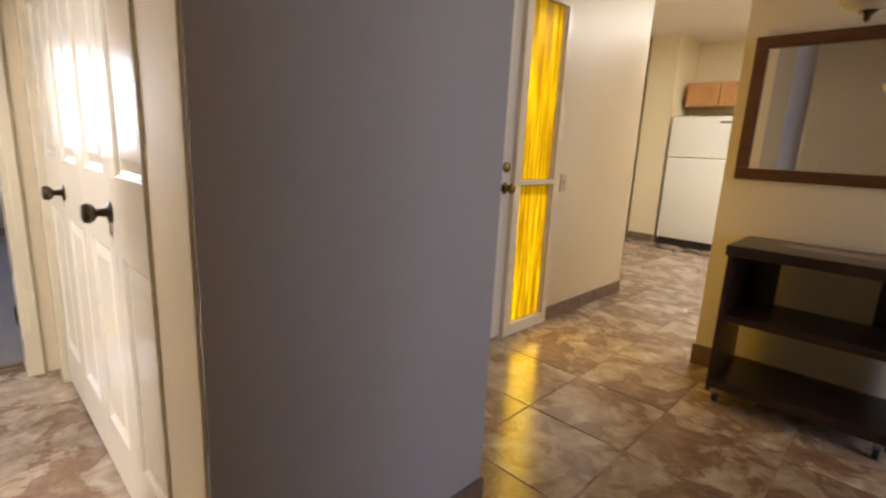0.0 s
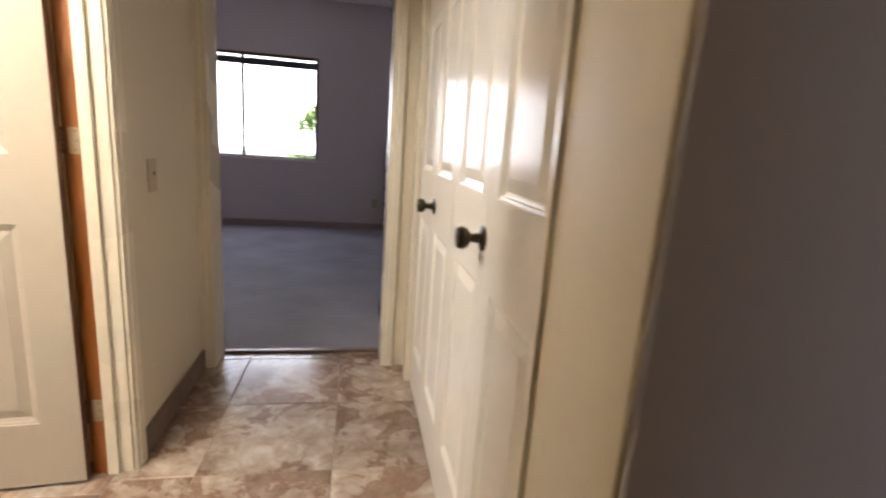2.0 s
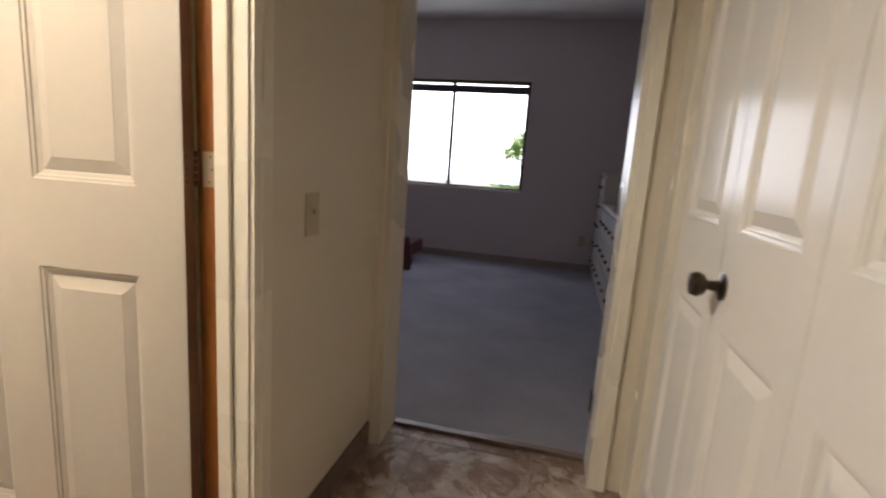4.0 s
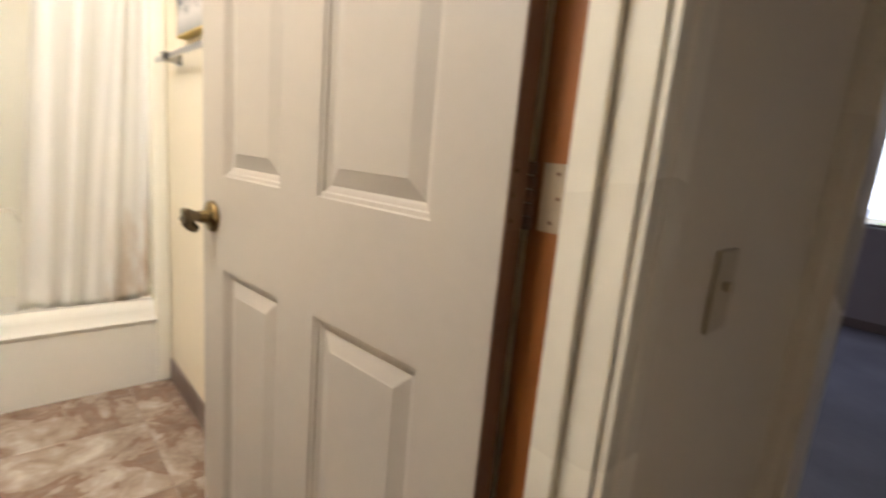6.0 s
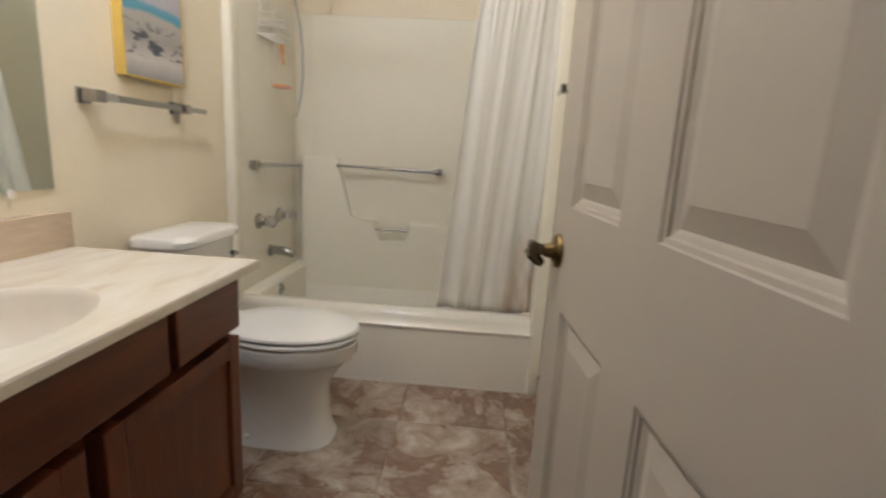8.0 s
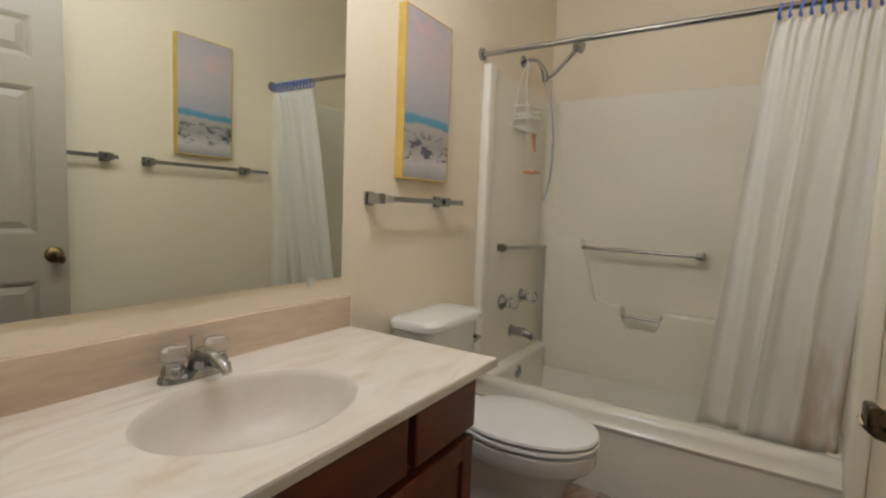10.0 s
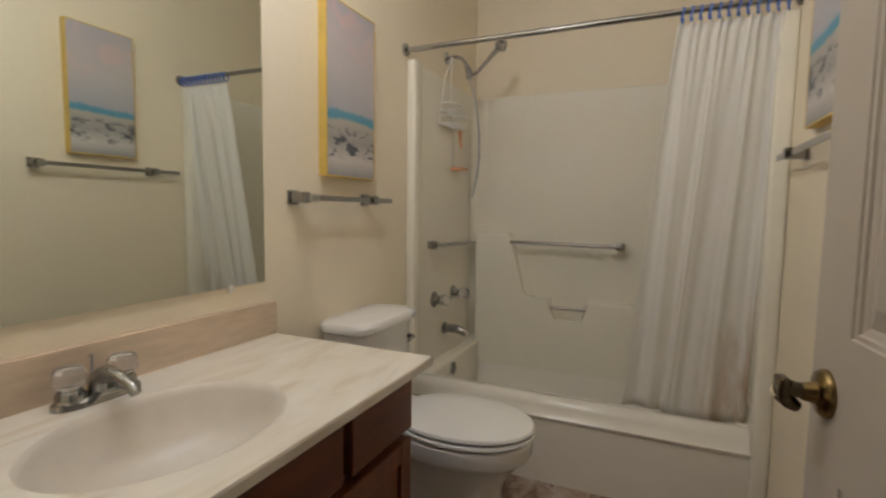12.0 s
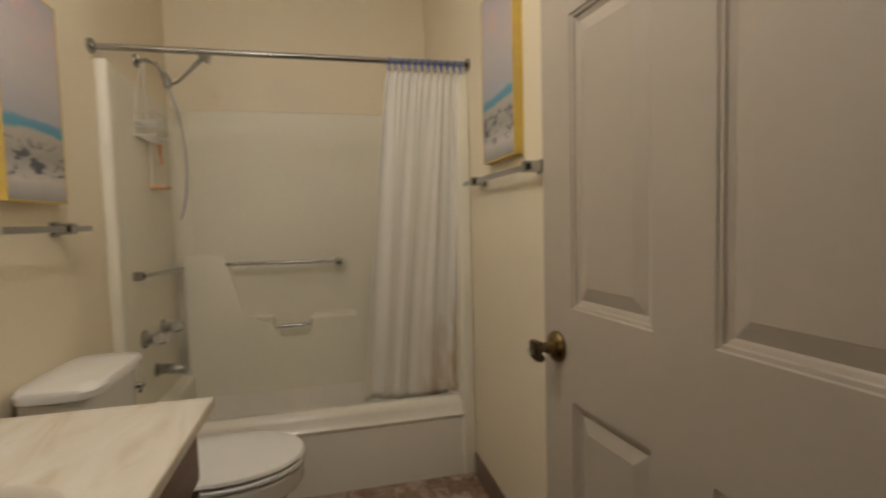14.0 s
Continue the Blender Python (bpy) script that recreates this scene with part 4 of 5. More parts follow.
hose = [(-2.60, -1.402, 1.93), (-2.60, -1.392, 1.90), (-2.60, -1.374, 1.85), (-2.60, -1.352, 1.74), (-2.60, -1.338, 1.62), (-2.60, -1.336, 1.50), (-2.60, -1.345, 1.40), (-2.60, -1.362, 1.32), (-2.60, -1.376, 1.275)]
part("hose", tube(bmesh.new(), hose, 0.0062, 10), M_HOSE, sh, "grey plastic hose", True)
cad = thing("shower_caddy", "white wire shower caddy hanging on the wall", "shower caddy")
KX = -2.545
for cz, w2 in ((1.735, 0.085), (1.665, 0.10)):
    bm = bmesh.new()
    for dy in (0.006, 0.09):
        tube(bm, [(KX - w2, -1.515 + dy, cz), (KX + w2, -1.515 + dy, cz)], 0.004, 8)
    for k in range(9):
        x = KX - w2 + 2 * w2 * k / 8
        tube(bm, [(x, -1.509, cz), (x, -1.425, cz)], 0.003, 6)
    for dx in (-w2, w2):
        tube(bm, [(KX + dx, -1.509, cz + 0.04), (KX + dx, -1.425, cz + 0.04), (KX + dx, -1.425, cz)], 0.0035, 6)
    tube(bm, [(KX - w2, -1.425, cz + 0.04), (KX + w2, -1.425, cz + 0.04)], 0.004, 8)
    part("basket", bm, M_CADDY, cad, "", True)
bm = bmesh.new()
tube(bm, [(-2.61, -1.505, 2.06), (KX - 0.05, -1.508, 1.92), (KX - 0.085, -1.508, 1.735), (KX - 0.10, -1.508, 1.665), (KX - 0.10, -1.508, 1.44)], 0.0035, 8)
tube(bm, [(-2.61, -1.505, 2.06), (KX + 0.03, -1.508, 1.92), (KX + 0.085, -1.508, 1.735), (KX + 0.10, -1.508, 1.665)], 0.0035, 8)
part("wire_frame", bm, M_CADDY, cad, "", True)
part("soap_tray", boxed(KX - 0.165, KX - 0.06, -1.510, -1.44, 1.432, 1.446, bevel=0.004), M_ORANGE, cad, "orange soap tray")
part("razor", tube(bmesh.new(), [(KX - 0.105, -1.47, 1.655), (KX - 0.11, -1.47, 1.60), (KX - 0.115, -1.465, 1.555)], [0.014, 0.009, 0.007], 10), M_ORANGE, cad, "orange razor hanging from the basket", True)

# shower rod, rings and curtain
RX, RZ = -2.120, 1.950
rod = thing("shower_rod", "chrome shower curtain rod between the walls", "curtain rod")
part("rod", tube(bmesh.new(), [(RX, -1.538, RZ), (RX, -0.002, RZ + 0.004)], 0.0125, 18), M_CHROME, rod, "", True)
for y, s in ((-1.5395, 1), (-0.0005, -1)):
    part("flange", lathe(bmesh.new(), [(0.0, 0), (0.030, 0), (0.028, s * 0.012), (0.016, s * 0.018), (0.0, s * 0.018)], (RX, y, RZ + 0.002), "y", 22), M_CHROME, rod, "", True)
cur = thing("shower_curtain", "white cloth shower curtain drawn to one side, tucked into the tub", "shower curtain")
NU, NV = 150, 34
bm = bmesh.new()
grid = []
for j in range(NV + 1):
    v = j / NV
    row = []
    for i in range(NU + 1):
        u = i / NU
        drift = 0.02 * math.sin(2.4 * v + 5 * u) + 0.012 * math.sin(4.1 * v - 8 * u + 1)
        y_top, y_bot = -0.382 + 0.345 * u, -0.525 + 0.445 * u + 0.02 * math.sin(9 * u)
        e = v ** 0.9
        y = y_top * (1 - e) + y_bot * e + 0.35 * drift * v
        tight = math.exp(-9 * v)
        p1 = 2 * math.pi * (4.6 * u + 0.30 * math.sin(4 * u + 0.8) + 1.6 * drift) + 0.5
        p2 = 2 * math.pi * (7.9 * u + 0.22 * math.sin(6 * u + 2.0 + 1.1 * v)) + 1.9
        fold = (0.0075 + 0.0035 * v) * math.sin(p1) + (0.0032 + 0.0015 * math.sin(3 * v + 7 * u)) * math.sin(p2) + 0.012 * v * math.sin(5.2 * u + 1.5 * v)
        fold = fold * (1 - 0.6 * tight) + 0.008 * tight * math.sin(2 * math.pi * 11 * u)
        x = RX * (1 - min(1, v * 1.05)) + (-2.262) * min(1, v * 1.05) + fold
        y += 0.004 * math.cos(p1)
        z = (RZ - 0.042 - 0.007 * tight * math.cos(2 * math.pi * 11 * u)) * (1 - v) + (0.362 + 0.014 * math.sin(6 * u + 1)) * v
        row.append(bm.verts.new((x, y, z)))
    grid.append(row)
for j in range(NV):
    for i in range(NU):
        bm.faces.new((grid[j][i], grid[j][i + 1], grid[j + 1][i + 1], grid[j + 1][i]))
cloth = part("cloth", bm, M_CURTAIN, cur, "", True)
sol = cloth.modifiers.new("thickness", "SOLIDIFY")
sol.thickness = 0.0008
for k in range(12):
    y = -0.368 + 0.330 * k / 11
    bm = bmesh.new()
    tube(bm, [(RX + 0.021 * math.cos(a), y + 0.004 * math.sin(2 * a), RZ - 0.010 + 0.026 * math.sin(a)) for a in [2 * math.pi * q / 14 for q in range(15)]], 0.0038, 8, False)
    part("ring", bm, M_RING, cur, "blue plastic curtain ring", True)

# ---------------------------------------------------------------- toilet
TCX = -1.645
toi = thing("toilet", "white porcelain toilet with the lid down", "toilet")
bm = bmesh.new()
by = -1.045
oval(bm, [(TCX, by + 0.00, 0.0000, 0.122, 0.27, 0.185, 2.8), (TCX, by + 0.00, 0.0150, 0.120, 0.27, 0.183, 2.8), (TCX, by + 0.00, 0.0300, 0.112, 0.26, 0.172, 2.6), (TCX, by, 0.1130, 0.106, 0.25, 0.160, 2.4), (TCX, by, 0.2050, 0.106, 0.25, 0.158, 2.3),
          (TCX, by, 0.2500, 0.114, 0.25, 0.170, 2.2), (TCX, by, 0.2990, 0.136, 0.255, 0.202, 2.1), (TCX, by, 0.3390, 0.164, 0.26, 0.238, 2.1), (TCX, by, 0.3520, 0.179, 0.27, 0.258, 2.1), (TCX, by, 0.3640, 0.185, 0.27, 0.266, 2.1), (TCX, by, 0.4110, 0.185, 0.27, 0.267, 2.1), (TCX, by, 0.4165, 0.180, 0.265, 0.261, 2.1), (TCX, by, 0.4175, 0.172, 0.26, 0.250, 2.1), (TCX, by, 0.4178, 0.10, 0.18, 0.16, 2.1)])
part("bowl", bm, M_PORC, toi, "", True)
bm = oval(bmesh.new(), [(TCX, by, 0.4170, 0.120, 0.20, 0.185, 2.1), (TCX, by, 0.4245, 0.120, 0.20, 0.185, 2.1), (TCX, by, 0.4248, 0.184, 0.248, 0.267, 2.1), (TCX, by, 0.4254, 0.187, 0.25, 0.269, 2.1), (TCX, by, 0.4300, 0.190, 0.25, 0.273, 2.1), (TCX, by, 0.4370, 0.189, 0.25, 0.272, 2.1), (TCX, by, 0.4405, 0.185, 0.246, 0.267, 2.1), (TCX, by, 0.4412, 0.178, 0.24, 0.260, 2.1), (TCX, by, 0.4415, 0.10, 0.17, 0.16, 2.1)])
part("seat", bm, M_SEAT, toi, "", True)
bm = oval(bmesh.new(), [(TCX, by, 0.4410, 0.120, 0.20, 0.185, 2.1), (TCX, by, 0.4475, 0.120, 0.20, 0.185, 2.1), (TCX, by, 0.4478, 0.183, 0.247, 0.265, 2.1), (TCX, by, 0.4484, 0.186, 0.25, 0.268, 2.1), (TCX, by, 0.4540, 0.189, 0.25, 0.272, 2.1), (TCX, by, 0.4630, 0.185, 0.248, 0.267, 2.1), (TCX, by, 0.4700, 0.162, 0.225, 0.238, 2.1), (TCX, by, 0.4740, 0.08, 0.12, 0.12, 2.1)])
part("lid", bm, M_SEAT, toi, "", True)
for dx in (-0.075, 0.075):
    part("hinge", boxed(TCX + dx - 0.02, TCX + dx + 0.02, by - 0.275, by - 0.225, 0.427, 0.463, bevel=0.006), M_SEAT, toi)
bm = bmesh.new()
oval(bm, [(TCX, -1.430, 0.34, 0.165, 0.09, 0.080, 5), (TCX, -1.430, 0.36, 0.180, 0.098, 0.088, 5), (TCX, -1.430, 0.58, 0.193, 0.104, 0.095, 5), (TCX, -1.430, 0.757, 0.198, 0.105, 0.098, 5)], 48)
part("tank", bm, M_PORC, toi, "", True)
bm = bmesh.new()
oval(bm, [(TCX, -1.428, 0.759, 0.203, 0.107, 0.106, 5), (TCX, -1.428, 0.764, 0.210, 0.108, 0.115, 5), (TCX, -1.428, 0.785, 0.212, 0.109, 0.117, 5), (TCX, -1.428, 0.796, 0.206, 0.104, 0.110, 4.5), (TCX, -1.428, 0.801, 0.17, 0.08, 0.08, 4)], 48)
part("tank_lid", bm, M_PORC, toi, "", True)
part("flush_lever", tube(bmesh.new(), [(TCX - 0.14, -1.335, 0.69), (TCX - 0.14, -1.310, 0.69), (TCX - 0.09, -1.305, 0.685)], [0.010, 0.008, 0.006], 10), M_CHROME, toi, "chrome flush lever", True)
for dx in (-0.10, 0.10):
    part("bolt_cap", lathe(bmesh.new(), [(0.014, 0.0), (0.013, 0.012), (0.0, 0.018)], (TCX + dx, by - 0.12, 0.028), "z", 12), M_SEAT, toi, "", True)

# ---------------------------------------------------------------- vanity, counter, faucet, mirror
VX0, VX1 = -1.168, -0.115
VF = -1.006
van = thing("vanity_cabinet", "stained oak vanity cabinet with drawer fronts and doors", "cabinet")
bm = bmesh.new()
box(bm, VX0, VX0 + 0.016, -1.539, VF - 0.02, 0.0, 0.779)
part("side_panel", bm, M_OAK, van)
part("side_panel", boxed(VX1 - 0.016, VX1, -1.539, VF - 0.02, 0.0, 0.779), M_OAK, van)
part("face_frame", boxed(VX0, VX1, VF - 0.038, VF - 0.0205, 0.09, 0.779), M_OAK, van)
part("floor_panel", boxed(VX0 + 0.016, VX1 - 0.016, -1.539, VF - 0.02, 0.09, 0.106), M_OAK, van)
part("toe_kick", boxed(VX0 + 0.016, VX1 - 0.016, VF - 0.075, VF - 0.06, 0.0, 0.09), M_OAK, van)


def framed_front(x0, x1, z0, z1, name):
    """A frame-and-panel cabinet front standing proud of the face frame."""
    y0, y1, w = VF - 0.020, VF + 0.019, 0.052
    f = part(name, boxed(x0 + w, x1 - w, y0, y0 + 0.029, z0 + w, z1 - w), M_OAK, van)
    for a, b in ((x0, x0 + w), (x1 - w, x1)):
        part("stile", boxed(a, b, y0, y1, z0, z1, bevel=0.004), M_OAK, f)
    for c, d in ((z0, z0 + w), (z1 - w, z1)):
        part("rail", boxed(x0 + w, x1 - w, y0, y1, c, d, bevel=0.004), M_OAK, f)
    return f


for x0, x1 in ((-1.156, -0.884), (-0.852, -0.420), (-0.385, -0.135)):
    part("drawer_front", boxed(x0, x1, VF - 0.020, VF + 0.019, 0.634, 0.770, bevel=0.005), M_OAK_H, van, "false drawer front")
for x0, x1 in ((-1.152, -0.660), (-0.620, -0.420), (-0.385, -0.135)):
    framed_front(x0, x1, 0.125, 0.610, "cabinet_door")

ctr = thing("vanity_counter", "cream cultured marble counter with an oval basin", "counter")
CX0, CX1, CYB, CYF, CZ = -1.234, -0.113, -1.539, -0.963, 0.806
SC, SR = (-0.645, -1.222), (0.226, 0.172)
bm = bmesh.new()
N = 64


def edge_point(a):
    """Where a ray from the basin's centre at the angle a meets the counter's edge."""
    c, s = math.cos(a), math.sin(a)
    best = 9.0
    for lim, d, o in ((CX1, c, SC[0]), (CX0, c, SC[0]), (CYF, s, SC[1]), (CYB, s, SC[1])):
        if abs(d) > 1e-6 and (lim - o) / d > 0:
            best = min(best, (lim - o) / d)
    return SC[0] + c * best, SC[1] + s * best


angs = sorted([2 * math.pi * k / N for k in range(N)] + [math.atan2(y - SC[1], x - SC[0]) % (2 * math.pi) for x in (CX0, CX1) for y in (CYB, CYF)])
outer = [edge_point(a) for a in angs]
inner = [(SC[0] + (SR[0] + 0.006) * math.cos(a), SC[1] + (SR[1] + 0.006) * math.sin(a)) for a in angs]
low = [bm.verts.new((x, y, CZ - 0.024)) for x, y in outer]
mid = [bm.verts.new((x, y, CZ - 0.005)) for x, y in outer]
top = [bm.verts.new((SC[0] + (x - SC[0]) * 0.993, SC[1] + (y - SC[1]) * 0.993, CZ)) for x, y in outer]
ins = [bm.verts.new((x, y, CZ)) for x, y in inner]
for r0, r1 in ((low, mid), (mid, top), (top, ins)):
    for k in range(len(angs)):
        q = (k + 1) % len(angs)
        bm.faces.new((r0[k], r0[q], r1[q], r1[k]))
part("slab", bm, M_MARBLE, ctr)
bm = bmesh.new()
rings = []
for f, dz in ((1.0 + 0.006 / 0.2, 0.0), (1.0, -0.004), (0.97, -0.016), (0.92, -0.045), (0.80, -0.090), (0.60, -0.120), (0.35, -0.135), (0.10, -0.139)):
    rings.append([bm.verts.new((SC[0] + SR[0] * f * math.cos(2 * math.pi * k / N), SC[1] - 0.01 * (1 - f) + SR[1] * f * math.sin(2 * math.pi * k / N), CZ + dz + (0.0002 if dz == 0 else 0))) for k in range(N)])
skin(bm, rings, False)
bm.faces.new(rings[-1])
part("basin", bm, M_BASIN, ctr, "oval moulded basin", True)
part("drain", lathe(bmesh.new(), [(0.0, 0.004), (0.022, 0.004), (0.026, 0.0), (0.026, -0.004), (0.0, -0.004)], (SC[0], SC[1] - 0.01, CZ - 0.136), "z", 20), M_CHROME, ctr, "chrome drain", True)
part("backsplash", boxed(-1.236, CX1, -1.5395, -1.518, CZ - 0.03, 0.911, bevel=0.004), M_SPLASH, ctr, "pinkish marble backsplash")

fa = thing("sink_faucet", "chrome centerset sink faucet with clear acrylic knobs", "faucet")
FX, FYY = -0.660, -1.462
bm = bmesh.new()
oval(bm, [(FX, FYY, CZ + 0.0005, 0.086, 0.031, 0.031, 2.8), (FX, FYY, CZ + 0.012, 0.084, 0.029, 0.029, 2.8), (FX, FYY, CZ + 0.020, 0.070, 0.020, 0.020, 2.4)])
part("base", bm, M_CHROME, fa, "", True)
part("spout", tube(bmesh.new(), [(FX, FYY, CZ + 0.010), (FX, FYY + 0.005, CZ + 0.045), (FX, FYY + 0.03, CZ + 0.060), (FX, FYY + 0.07, CZ + 0.058), (FX, FYY + 0.11, CZ + 0.042), (FX, FYY + 0.12, CZ + 0.030)], [0.022, 0.020, 0.016, 0.013, 0.012, 0.011], 16), M_CHROME, fa, "", True)
part("lift_rod", tube(bmesh.new(), [(FX, FYY - 0.018, CZ + 0.02), (FX, FYY - 0.018, CZ + 0.085), (FX, FYY - 0.018, CZ + 0.092)], [0.0028, 0.0028, 0.006], 10), M_CHROME, fa, "", True)
for dx in (-0.052, 0.052):
    hh = part("valve", lathe(bmesh.new(), [(0.026, 0.008), (0.026, 0.026), (0.021, 0.036), (0.012, 0.040), (0.0, 0.040)], (FX + dx, FYY, CZ), "z", 16), M_CHROME, fa, "", True)
    part("knob", lathe(bmesh.new(), [(0.0, 0.041), (0.024, 0.041), (0.029, 0.048), (0.028, 0.072), (0.022, 0.080), (0.0, 0.081)], (FX + dx, FYY, CZ), "z", 9), M_ACRYLIC, hh, "clear fluted acrylic knob")

mir = thing("vanity_mirror", "large frameless wall mirror over the vanity", "mirror")
part("glass", boxed(-1.203, -0.125, -1.5385, -1.532, 0.974, 1.925, bevel=0.0012, seg=1), M_MIRROR, mir)
for cx in (-1.07,):
    part("clip", boxed(cx - 0.008, cx + 0.008, -1.5395, -1.528, 0.958, 0.982, bevel=0.002), M_CADDY, mir, "clear plastic mirror clip")

vl = thing("vanity_light", "chrome wall light with three round lit globes over the mirror", "wall lamp")
part("backplate", boxed(-1.14, -0.42, -1.5395, -1.515, 2.28, 2.38, bevel=0.005), M_CHROME, vl)
for vx in (-0.52, -0.78, -1.04):
    arm = part("arm", tube(bmesh.new(), [(vx, -1.515, 2.33), (vx, -1.30, 2.33), (vx, -1.125, 2.34)], 0.011, 12), M_CHROME, vl, "", True)
    g = part("globe", lathe(bmesh.new(), [(0.0, -0.075), (0.03, -0.07), (0.058, -0.045), (0.07, 0.0), (0.058, 0.045), (0.03, 0.07), (0.0, 0.075)], (vx, -1.05, 2.34), "y", 24), M_BULB, arm, "lit frosted globe", True)
    g.visible_shadow = False


# ---------------------------------------------------------------- bathroom: paintings and towel bars
def painting(x0, x1, z0, z1, y, s, shift):
    """Deep-edged canvas on a wall across y; s: the way it faces."""
    p = thing("painting", "beach painting on canvas with yellow edges hanging on the bathroom wall", "painting", group="beach paintings")
    p.matrix_world = pose(x0, y, z0)
    w, h, d = x1 - x0, z1 - z0, 0.036
    bm = bmesh.new()
    ya, yb = sorted((s * 0.001, s * d))
    t = 0.005
    box(bm, 0, w, ya, yb, 0, t), box(bm, 0, w, ya, yb, h - t, h), box(bm, 0, t, ya, yb, t, h - t), box(bm, w - t, w, ya, yb, t, h - t)
    part("edge", bm, M_YELLOW, p, "yellow painted canvas edge")
    ya, yb = sorted((s * 0.002, s * (d - 0.001)))
    part("canvas", boxed(t, w - t, ya, yb, t, h - t), painting_material("beach_painting", shift), p, "seascape in grey, pink and turquoise")
    return p


painting(-1.795, -1.478, 1.322, 1.955, -1.54, 1, 0.0)
painting(-1.815, -1.486, 1.457, 2.095, 0.0, -1, 1.7)


def towel_bar(x0, x1, z, y, s, posts, sleeve=0.0):
    """Flat bar that slides through square posts; sleeve: the length of the bright collar behind the first post."""
    t = thing("towel_bar", "flat chrome towel bar under a beach painting", "towel bar", group="towel bars")
    part("bar", boxed(x0, x1, y + s * 0.052 - 0.004, y + s * 0.052 + 0.004, z - 0.010, z + 0.010, bevel=0.002), M_CHROME, t)
    for x in posts:
        ya, yb = sorted((y + s * 0.0005, y + s * 0.066))
        bm = boxed(x - 0.024, x + 0.024, min(y + s * 0.0005, y + s * 0.010), max(y + s * 0.0005, y + s * 0.010), z - 0.024, z + 0.024, bevel=0.003)
        box(bm, x - 0.017, x + 0.017, ya, yb, z - 0.018, z + 0.018, 0.004)
        part("post", bm, M_CHROME, t, "square chrome post")
    if sleeve:
        part("sleeve", boxed(posts[0] - 0.017 - sleeve, posts[0] - 0.017, y + s * 0.052 - 0.007, y + s * 0.052 + 0.007, z - 0.013, z + 0.013, bevel=0.002), M_NICKEL, t, "bright collar on the bar")
    return t


towel_bar(-1.908, -1.325, 1.240, -1.54, 1, (-1.335, -1.765), 0.055)
towel_bar(-2.058, -1.300, 1.397, 0.0, -1, (-1.345, -1.905))
towel_bar(-1.192, -0.620, 1.402, 0.0, -1, (-1.150, -0.690))


# ---------------------------------------------------------------- switches
def switch_plate(x, y, z, axis, s, w=0.072, h=0.116):
    t = thing("light_switch", "almond light switch plate on the wall", "light switch")
    t.matrix_world = pose(x, y, z, 0, 0, {"x": 90 if s > 0 else -90, "y": 180 if s > 0 else 0}[axis])
    part("plate", boxed(-w / 2, w / 2, -0.006, -0.0005, -h / 2, h / 2, bevel=0.0025), M_PLATE, t)
    part("toggle", boxed(-0.005, 0.005, -0.016, -0.006, 0.0, 0.014, bevel=0.002), M_PLATE, t)
    return t


switch_plate(0.0, 0.207, 0.980, "x", 1)
switch_plate(3.60, -0.42, 0.96, "y", -1)

# ---------------------------------------------------------------- entry: mirror, cart, chandelier
em = thing("framed_mirror", "rectangular mirror in a reddish wooden frame on the wall", "mirror")
my0, my1, mz0, mz1, mx = -2.36, -1.425, 1.07, 1.765, 3.629
part("glass", boxed(mx - 0.010, mx - 0.004, my0 + 0.03, my1 - 0.03, mz0 + 0.03, mz1 - 0.03), material("clear_mirror", (0.85, 0.85, 0.83), 0.01, 1.0), em)
for a, b, c, d in ((my0, my1, mz0, mz0 + 0.058), (my0, my1, mz1 - 0.058, mz1), (my0, my0 + 0.058, mz0 + 0.058, mz1 - 0.058), (my1 - 0.058, my1, mz0 + 0.058, mz1 - 0.058)):
    part("frame_rail", boxed(mx - 0.026, mx - 0.0005, a, b, c, d, bevel=0.006), M_MFRAME, em)

cart = thing("rolling_cart", "dark walnut laminate rolling cart with shelves against the wall", "cart")
cx0, cx1, cy0, cy1 = 3.19, 3.60, -2.24, -1.56
part("top", boxed(cx0 - 0.015, cx1, cy0 - 0.01, cy1 + 0.01, 0.735, 0.785, bevel=0.006), M_CART, cart)
for y0, y1 in ((cy0, cy0 + 0.02), (cy1 - 0.02, cy1)):
    part("side_panel", boxed(cx0, cx1 - 0.01, y0, y1, 0.06, 0.735, bevel=0.003), M_CART, cart)
part("shelf", boxed(cx0 + 0.005, cx1 - 0.01, cy0 + 0.02, cy1 - 0.02, 0.42, 0.455, bevel=0.003), M_CART, cart)
part("bottom_shelf", boxed(cx0 + 0.005, cx1 - 0.01, cy0 + 0.02, cy1 - 0.02, 0.08, 0.125, bevel=0.003), M_CART, cart)
for y0, y1 in ((cy0 + 0.02, cy0 + 0.15), (cy1 - 0.15, cy1 - 0.02)):
    part("back_panel", boxed(cx1 - 0.018, cx1 - 0.010, y0, y1, 0.455, 0.735), M_CART, cart)
for x in (cx0 + 0.04, cx1 - 0.05):
    for y in (cy0 + 0.04, cy1 - 0.04):
        w = part("caster", lathe(bmesh.new(), [(0.0, -0.011), (0.022, -0.011), (0.025, -0.006), (0.025, 0.006), (0.022, 0.011), (0.0, 0.011)], (x, y, 0.026), "y", 18), M_BLACK, cart, "black caster wheel", True)
        part("fork", boxed(x - 0.012, x + 0.012, y - 0.016, y + 0.016, 0.045, 0.081, bevel=0.003), M_CHROME, w)

